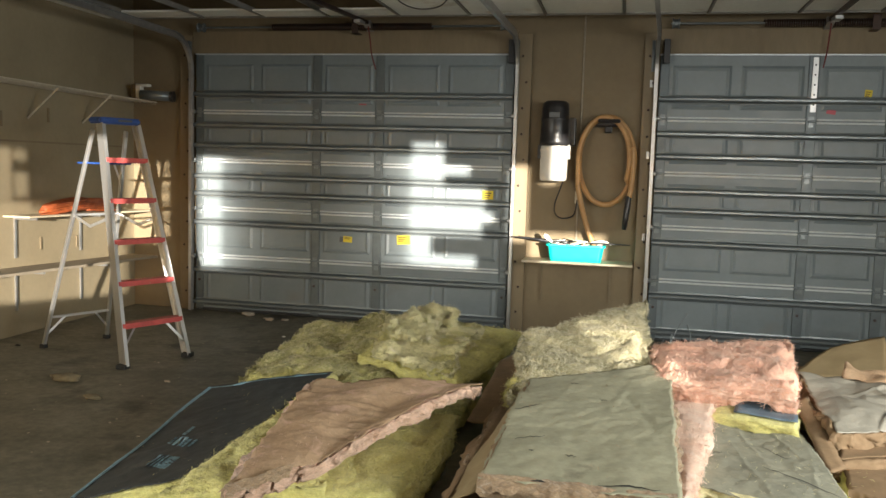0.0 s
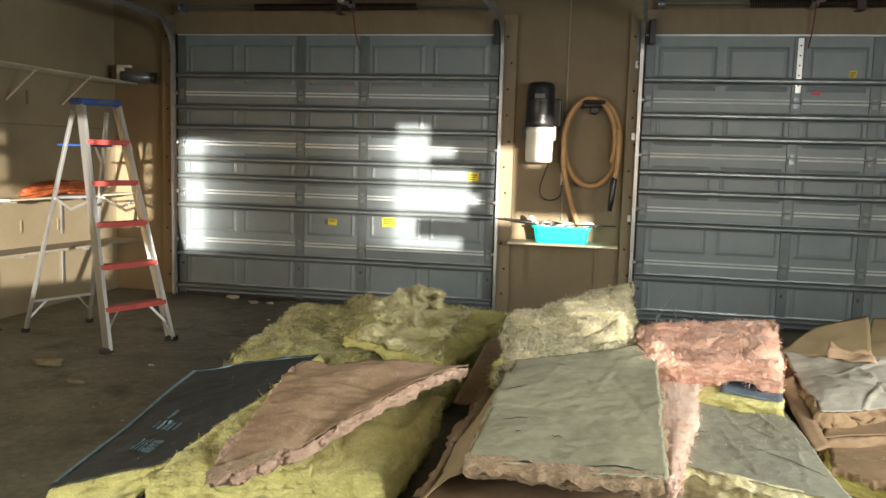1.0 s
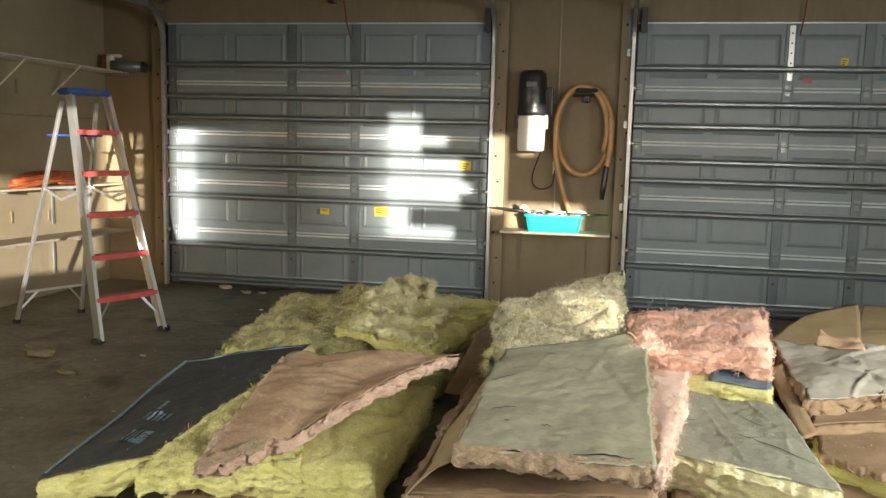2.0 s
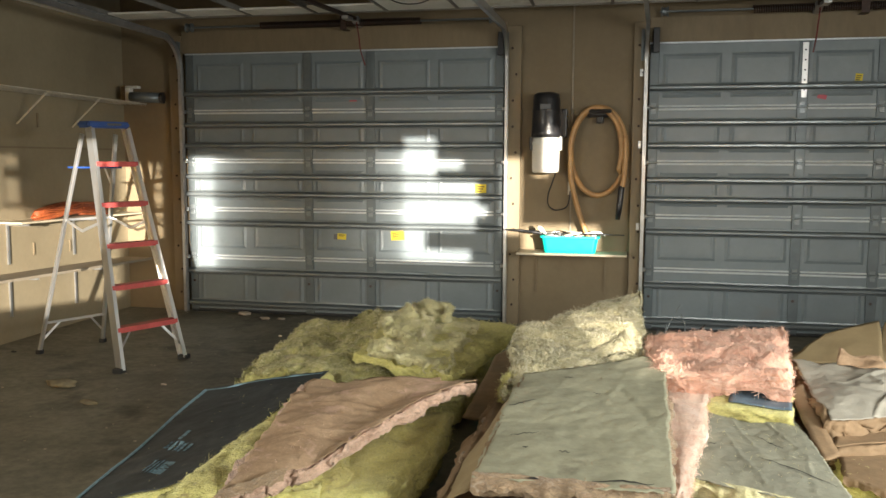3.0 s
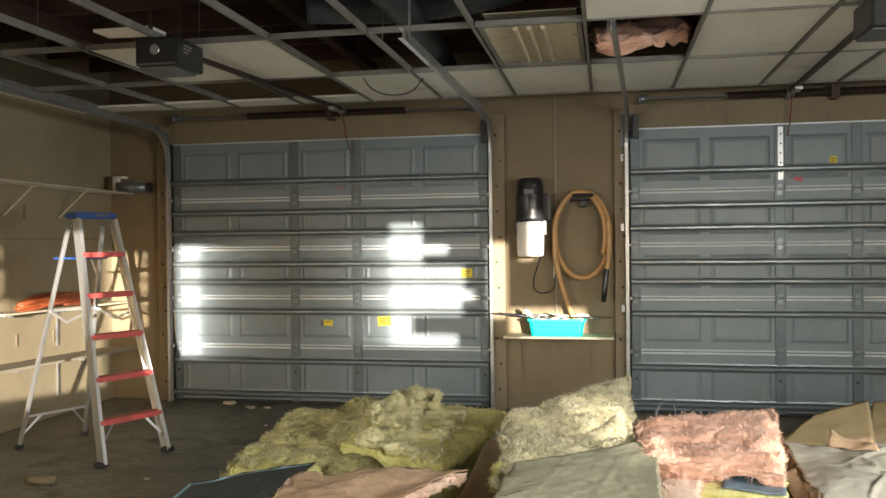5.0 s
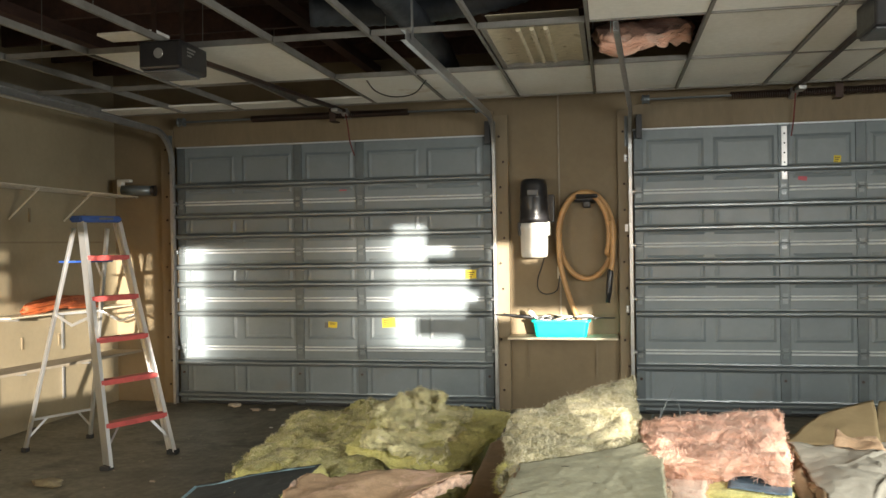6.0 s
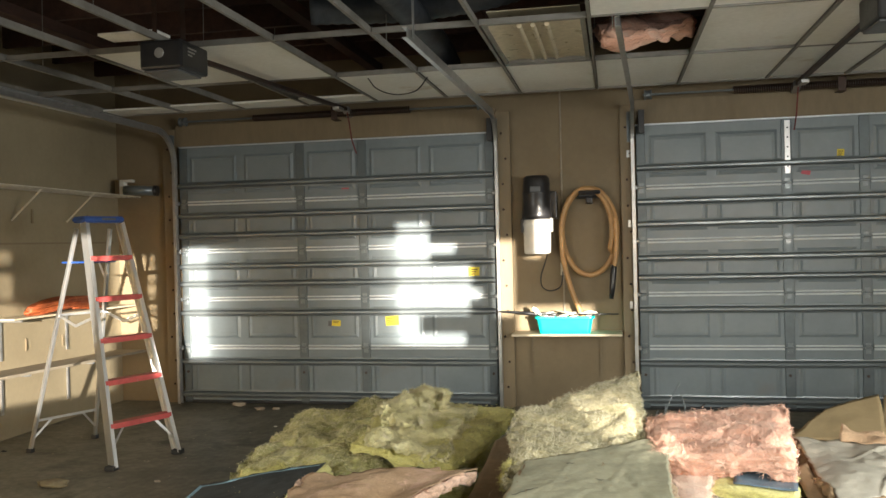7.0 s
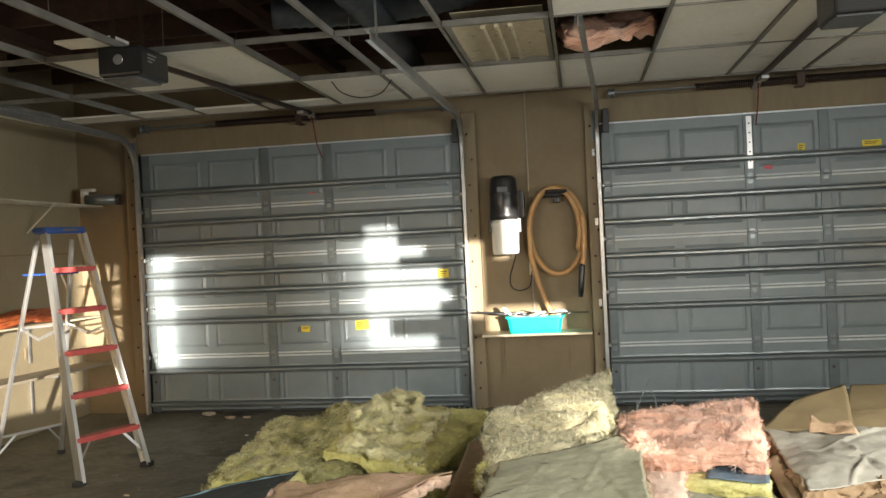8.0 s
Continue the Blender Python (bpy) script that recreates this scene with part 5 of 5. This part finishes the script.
batt("dusty yellow batt propped up on the heap",
     [(3.556, -3.742, 0.46), (4.136, -3.428, 0.48), (4.16, -2.35, 0.72), (3.498, -2.974, 0.59)], 0.10, M_DUSTY, None, fluff=0.55, ragged=0.02, waves=0.012, cell=0.009, fibres=500)
batt("dusty olive batt leaning against the far side of the heap",
     [(1.80, -2.55, 0.20), (2.60, -2.55, 0.34), (2.47, -1.80, 0.46), (1.88, -2.02, 0.35)], 0.16, M_OLIVE, None, fluff=0.9, ragged=0.09, waves=0.05, sag=0.02, cell=0.009, fibres=500)
batt("dusty olive torn batt sagging to the floor",
     [(1.84, -3.06, 0.16), (2.80, -2.99, 0.235), (2.60, -2.42, 0.36), (1.76, -2.36, 0.255)], 0.12, M_OLIVE, None, fluff=0.8, ragged=0.07, waves=0.04, sag=0.03, cell=0.009, fibres=500)
batt("yellow-green batt with a thick curling front edge",
     [(2.53, -2.78, 0.36), (3.17, -3.08, 0.32), (3.385, -2.06, 0.43), (2.55, -1.90, 0.46)], 0.085, M_YELLOW, None, fluff=0.45, ragged=0.05, waves=0.03, cell=0.009, fibres=500)
batt("crumpled pale wool batt heaped up",
     [(2.64, -2.86, 0.43), (3.13, -3.03, 0.405), (3.14, -2.12, 0.50), (2.48, -2.10, 0.50)], 0.07, M_CREAMWOOL, None, fluff=1.0, ragged=0.13, waves=0.05, sag=0.05, cell=0.008, fibres=600)
loose_sheet("cardboard_sheet", "torn tan cardboard sheet leaning behind the heap",
            [(4.946, -2.539, 0.36), (5.426, -2.608, 0.38), (5.539, -2.074, 0.52), (5.212, -2.211, 0.46)], M_CARD, 0.006, 0.012, 0.03)
loose_sheet("cardboard_sheet", "tan cardboard sheet lying behind the heap",
            [(5.355, -2.654, 0.33), (6.089, -2.019, 0.33), (6.177, -1.744, 0.46), (5.667, -1.717, 0.45)], M_CARD, 0.006, 0.012, 0.03)
CRUMP_Q = [(4.895, -3.812, 0.4), (5.557, -3.458, 0.37), (5.682, -3.092, 0.46), (4.878, -3.019, 0.49)]
CRUMP = batt("large crumpled grey paper-faced batt", CRUMP_Q, 0.10, M_BROWN, M_PAPER, fluff=1.7, ragged=0.03, waves=0.045, fibres=0, fold=2.6, cell=0.012, facing_label="crumpled grey paper")
batt("brown kraft batt edge under crumpled paper",
     [(4.875, -3.925, 0.33), (5.482, -3.677, 0.32), (5.616, -3.308, 0.33), (4.983, -3.523, 0.34)], 0.10, M_BROWN, M_BROWN, fluff=0.5, fibres=30)
FLAT_Q = [(4.864, -4.133, 0.28), (5.228, -4.378, 0.28), (5.525, -3.567, 0.29), (4.915, -3.838, 0.29)]
FLAT = batt("flat brown-faced yellow batt", FLAT_Q, 0.10, M_YELLOW, M_BROWN, fluff=0.6, fibres=200)
loose_sheet("kraft_flap", "orange-brown kraft strip wedged between batts",
            [(4.798, -4.113, 0.335), (4.879, -4.026, 0.335), (4.867, -3.347, 0.44), (4.794, -3.416, 0.42)], M_BROWN, 0.004, 0.01, 0.05, category="paper")
loose_sheet("kraft_flap", "crumpled pinkish paper scrap",
            [(5.078, -3.059, 0.485), (5.27, -3.168, 0.475), (5.277, -3.011, 0.5), (5.124, -2.937, 0.53)], M_PINKPAPER, 0.003, 0.03, 0.15, cell=0.015, crumple=0.02, category="paper")
batt("curled scrap of pale wool on the heap",
     [(2.70, -2.72, 0.485), (2.93, -2.80, 0.48), (2.90, -2.35, 0.52), (2.66, -2.30, 0.52)], 0.05, M_CREAMWOOL, None, fluff=0.9, ragged=0.2, waves=0.05, cell=0.008, fibres=300)
batt("pale beige scrap of wool on top of the heap",
     [(2.76, -2.30, 0.525), (2.98, -2.34, 0.52), (2.96, -2.08, 0.545), (2.70, -2.06, 0.54)], 0.05, M_CREAMWOOL, None, fluff=0.8, ragged=0.25, waves=0.04, cell=0.008, fibres=300)
batt("ragged yellow lump at the foot of a batt",
     [(3.529, -3.681, 0.4), (3.781, -3.558, 0.42), (3.739, -3.37, 0.47), (3.533, -3.533, 0.46)], 0.05, M_YELLOW, None, fluff=1.2, ragged=0.2, waves=0.03, cell=0.009, fibres=200)
batt("torn yellow edge of a dusty batt",
     [(1.973, -3.153, 0.13), (2.235, -3.112, 0.14), (2.113, -2.817, 0.24), (1.908, -2.942, 0.22)], 0.09, M_YELLOW, None, fluff=1.2, ragged=0.15, waves=0.03, cell=0.009, fibres=200)
# pale blue print and edge stripe on the charcoal facing
def facing_of(t):
    return [o for o in t.children if o.name.startswith("facing")][0]


ch, chf = CHAR, facing_of(CHAR)


def on_facing(ob, q, u, v, lift):
    """The place on a facing nearest to (u, v) of its sheet."""
    p = quad_point(q, u, v)
    best = min(ob.data.vertices, key=lambda w: (w.co.x - p.x) ** 2 + (w.co.y - p.y) ** 2)
    return Vector((p.x, p.y, best.co.z + lift))


def patch_on(ob, q, u0, u1, v0, v1, lift=0.006, n=4):
    bm = bmesh.new()
    g = [[bm.verts.new(on_facing(ob, q, u0 + (u1 - u0) * i / n, v0 + (v1 - v0) * j / n, lift)) for j in range(n + 1)] for i in range(n + 1)]
    for i in range(n):
        for j in range(n):
            bm.faces.new((g[i][j], g[i + 1][j], g[i + 1][j + 1], g[i][j + 1]))
    return bm


CQ = [Vector(p) for p in CHAR_Q]
for u0, u1, v0, v1, lines in ((0.37, 0.62, 0.16, 0.25, 6), (0.32, 0.58, 0.33, 0.39, 5), (0.35, 0.39, 0.40, 0.48, 1)):
    for k in range(lines):
        a = u0 + (u1 - u0) * k / lines
        b_ = a + (u1 - u0) / lines * 0.62
        cuts = [0.0, 0.30 + 0.08 * (k % 3), 0.68 - 0.07 * (k % 2), 1.0]
        for c0, c1 in zip(cuts, cuts[1:]):
            part("print_bar", patch_on(chf, CQ, a, b_, v0 + (v1 - v0) * c0 - 0.27 * (a - u0), v0 + (v1 - v0) * (c1 - 0.05) - 0.27 * (a - u0), n=2), M_PRINT, chf)
part("edge_stripe", patch_on(chf, CQ, 0.015, 0.045, 0.02, 0.97, n=12), M_PRINT, chf)
part("edge_stripe", patch_on(chf, CQ, 0.04, 0.97, 0.955, 0.972, n=12), M_PRINT, chf)

# torn edges and slits
lip(GREEN, GREEN_Q, 0.0, 0.98, 0.050, 0.035, M_BROWNWOOL, 3.1)
lip(GREEN, GREEN_Q, 0.05, 0.95, 0.022, 0.03, M_BROWN, 5.7, side="left")
lip(UNDER, UNDER_Q, 0.0, 1.0, 0.07, 0.05, M_BROWN, 8.3)
lip(UNDER, UNDER_Q, 0.05, 0.95, 0.05, 0.03, M_BROWN, 2.3, side="left")
lip(GREY, GREY_Q, 0.0, 1.0, 0.035, 0.03, M_CREAMWOOL, 4.4)
lip(ROSE, ROSE_Q, 0.0, 0.6, 0.035, 0.03, M_BROWNWOOL, 6.2)
lip(FLAT, FLAT_Q, 0.0, 1.0, 0.03, 0.02, M_BROWN, 7.9)
gf = facing_of(GREEN)
for k, (a, b_, c_, d_, w) in enumerate(((0.10, 0.30, 0.26, 0.315, 0.0022), (0.02, 0.56, 0.17, 0.62, 0.004), (0.20, 0.20, 0.23, 0.20, 0.004), (0.40, 0.19, 0.46, 0.18, 0.003),
                                        (0.12, 0.025, 0.45, 0.015, 0.010), (0.60, 0.03, 0.90, 0.035, 0.005), (0.30, 0.86, 0.36, 0.85, 0.003), (0.52, 0.66, 0.57, 0.65, 0.002))):
    tear(GREEN, GREEN_Q, a, b_, c_, d_, w, k + 0.7, gf)
gf = facing_of(GREY)
for k, (a, b_, c_, d_, w) in enumerate(((0.05, 0.72, 0.13, 0.71, 0.003), (0.3, 0.84, 0.35, 0.83, 0.003), (0.55, 0.62, 0.72, 0.5, 0.003), (0.12, 0.42, 0.2, 0.43, 0.002), (0.66, 0.92, 0.74, 0.88, 0.005), (0.5, 0.35, 0.95, 0.2, 0.004))):
    tear(GREY, GREY_Q, a, b_, c_, d_, w, k + 3.7, gf)

# pink wool showing through the open ceiling, and a leftover tile corner
pw = [(3.98, -2.05, 2.80), (4.55, -1.95, 2.86), (4.56, -1.62, 3.0), (3.98, -1.66, 2.98)]
batt("pink wool batt sagging above the open ceiling", pw, 0.12, M_PINK, None, fluff=1.0, ragged=0.08, waves=0.05, fibres=80)
for o in bpy.data.objects:
    if o.get("label", "").startswith("pink wool batt sagging"):
        tagged(o, group="attic insulation")

# sticks and wire behind the heap
rs = random.Random(8)
sticks = thing("wire_tangle", (4.35, -2.45, 0.4), "tangle of thin dark wires and sticks behind the heap", "debris")
for k in range(9):
    a = Vector((4.25 + rs.uniform(0, 0.15), -2.45 + rs.uniform(-0.1, 0.1), 0.36))
    b_ = a + Vector((rs.uniform(-0.05, 0.2), rs.uniform(-0.1, 0.1), rs.uniform(0.08, 0.30)))
    part("stick", tube(bmesh.new(), smooth_path([a, a.lerp(b_, 0.5) + Vector((rs.uniform(-0.04, 0.04), 0, 0.03)), b_], 5), 0.004, 6), M_DARKSTEEL if k % 2 else M_STRUT, sticks)

# scraps on the floor
rf = random.Random(21)
for (x, y, s_, m, lab) in ((0.58, -0.14, 0.09, M_LEAF, "pinkish scrap of insulation on the floor"), (0.86, -0.30, 0.07, M_LEAF, "pale scrap of insulation on the floor"),
                           (1.0, -0.26, 0.05, M_LEAF, "pale scrap of insulation on the floor"), (1.35, -0.85, 0.03, M_WHITEPL, "tiny white scrap on the floor"),
                           (1.28, -0.95, 0.022, M_WHITEPL, "tiny white scrap on the floor"), (0.55, -2.75, 0.14, M_DUST, "dusty wisp of wool on the floor"),
                           (0.95, -3.05, 0.08, M_DUST, "dusty wisp of wool on the floor"), (1.15, -2.55, 0.03, M_LEAF, "tiny pale scrap on the floor"),
                           (1.55, -1.6, 0.03, M_LEAF, "tiny pale scrap on the floor"), (-0.45, -1.95, 0.03, M_RUBBER, "dark rubber scrap on the floor")):
    bm = bmesh.new()
    bmesh.ops.create_icosphere(bm, subdivisions=3, radius=s_ * 0.5)
    for v in bm.verts:
        v.co = Vector((v.co.x * 1.4, v.co.y * 0.7, v.co.z * 0.45)) * (1 + 0.5 * noise.noise(v.co * (3 / s_) + Vector((x * 9, y * 9, 0))))
        v.co += Vector((x, y, s_ * 0.20))
        v.co.z = max(v.co.z, 0.001)
    tagged(mesh_object("floor_scrap", bm, m, True), lab, "scrap", "scraps on the floor")
bm = bmesh.new()
for k in range(130):
    x, y = rf.uniform(-0.6, 2.2), rf.uniform(-4.5, -0.1)
    r = rf.uniform(0.002, 0.007)
    bmesh.ops.create_icosphere(bm, subdivisions=1, radius=r, matrix=Matrix.Translation((x, y, r * 0.4)) @ Matrix.Diagonal((rf.uniform(0.7, 2), rf.uniform(0.7, 1.6), 0.5, 1)))
tagged(mesh_object("floor_grit", bm, M_LEAF), "small pale crumbs scattered on the concrete", "grit", kind="stuff")
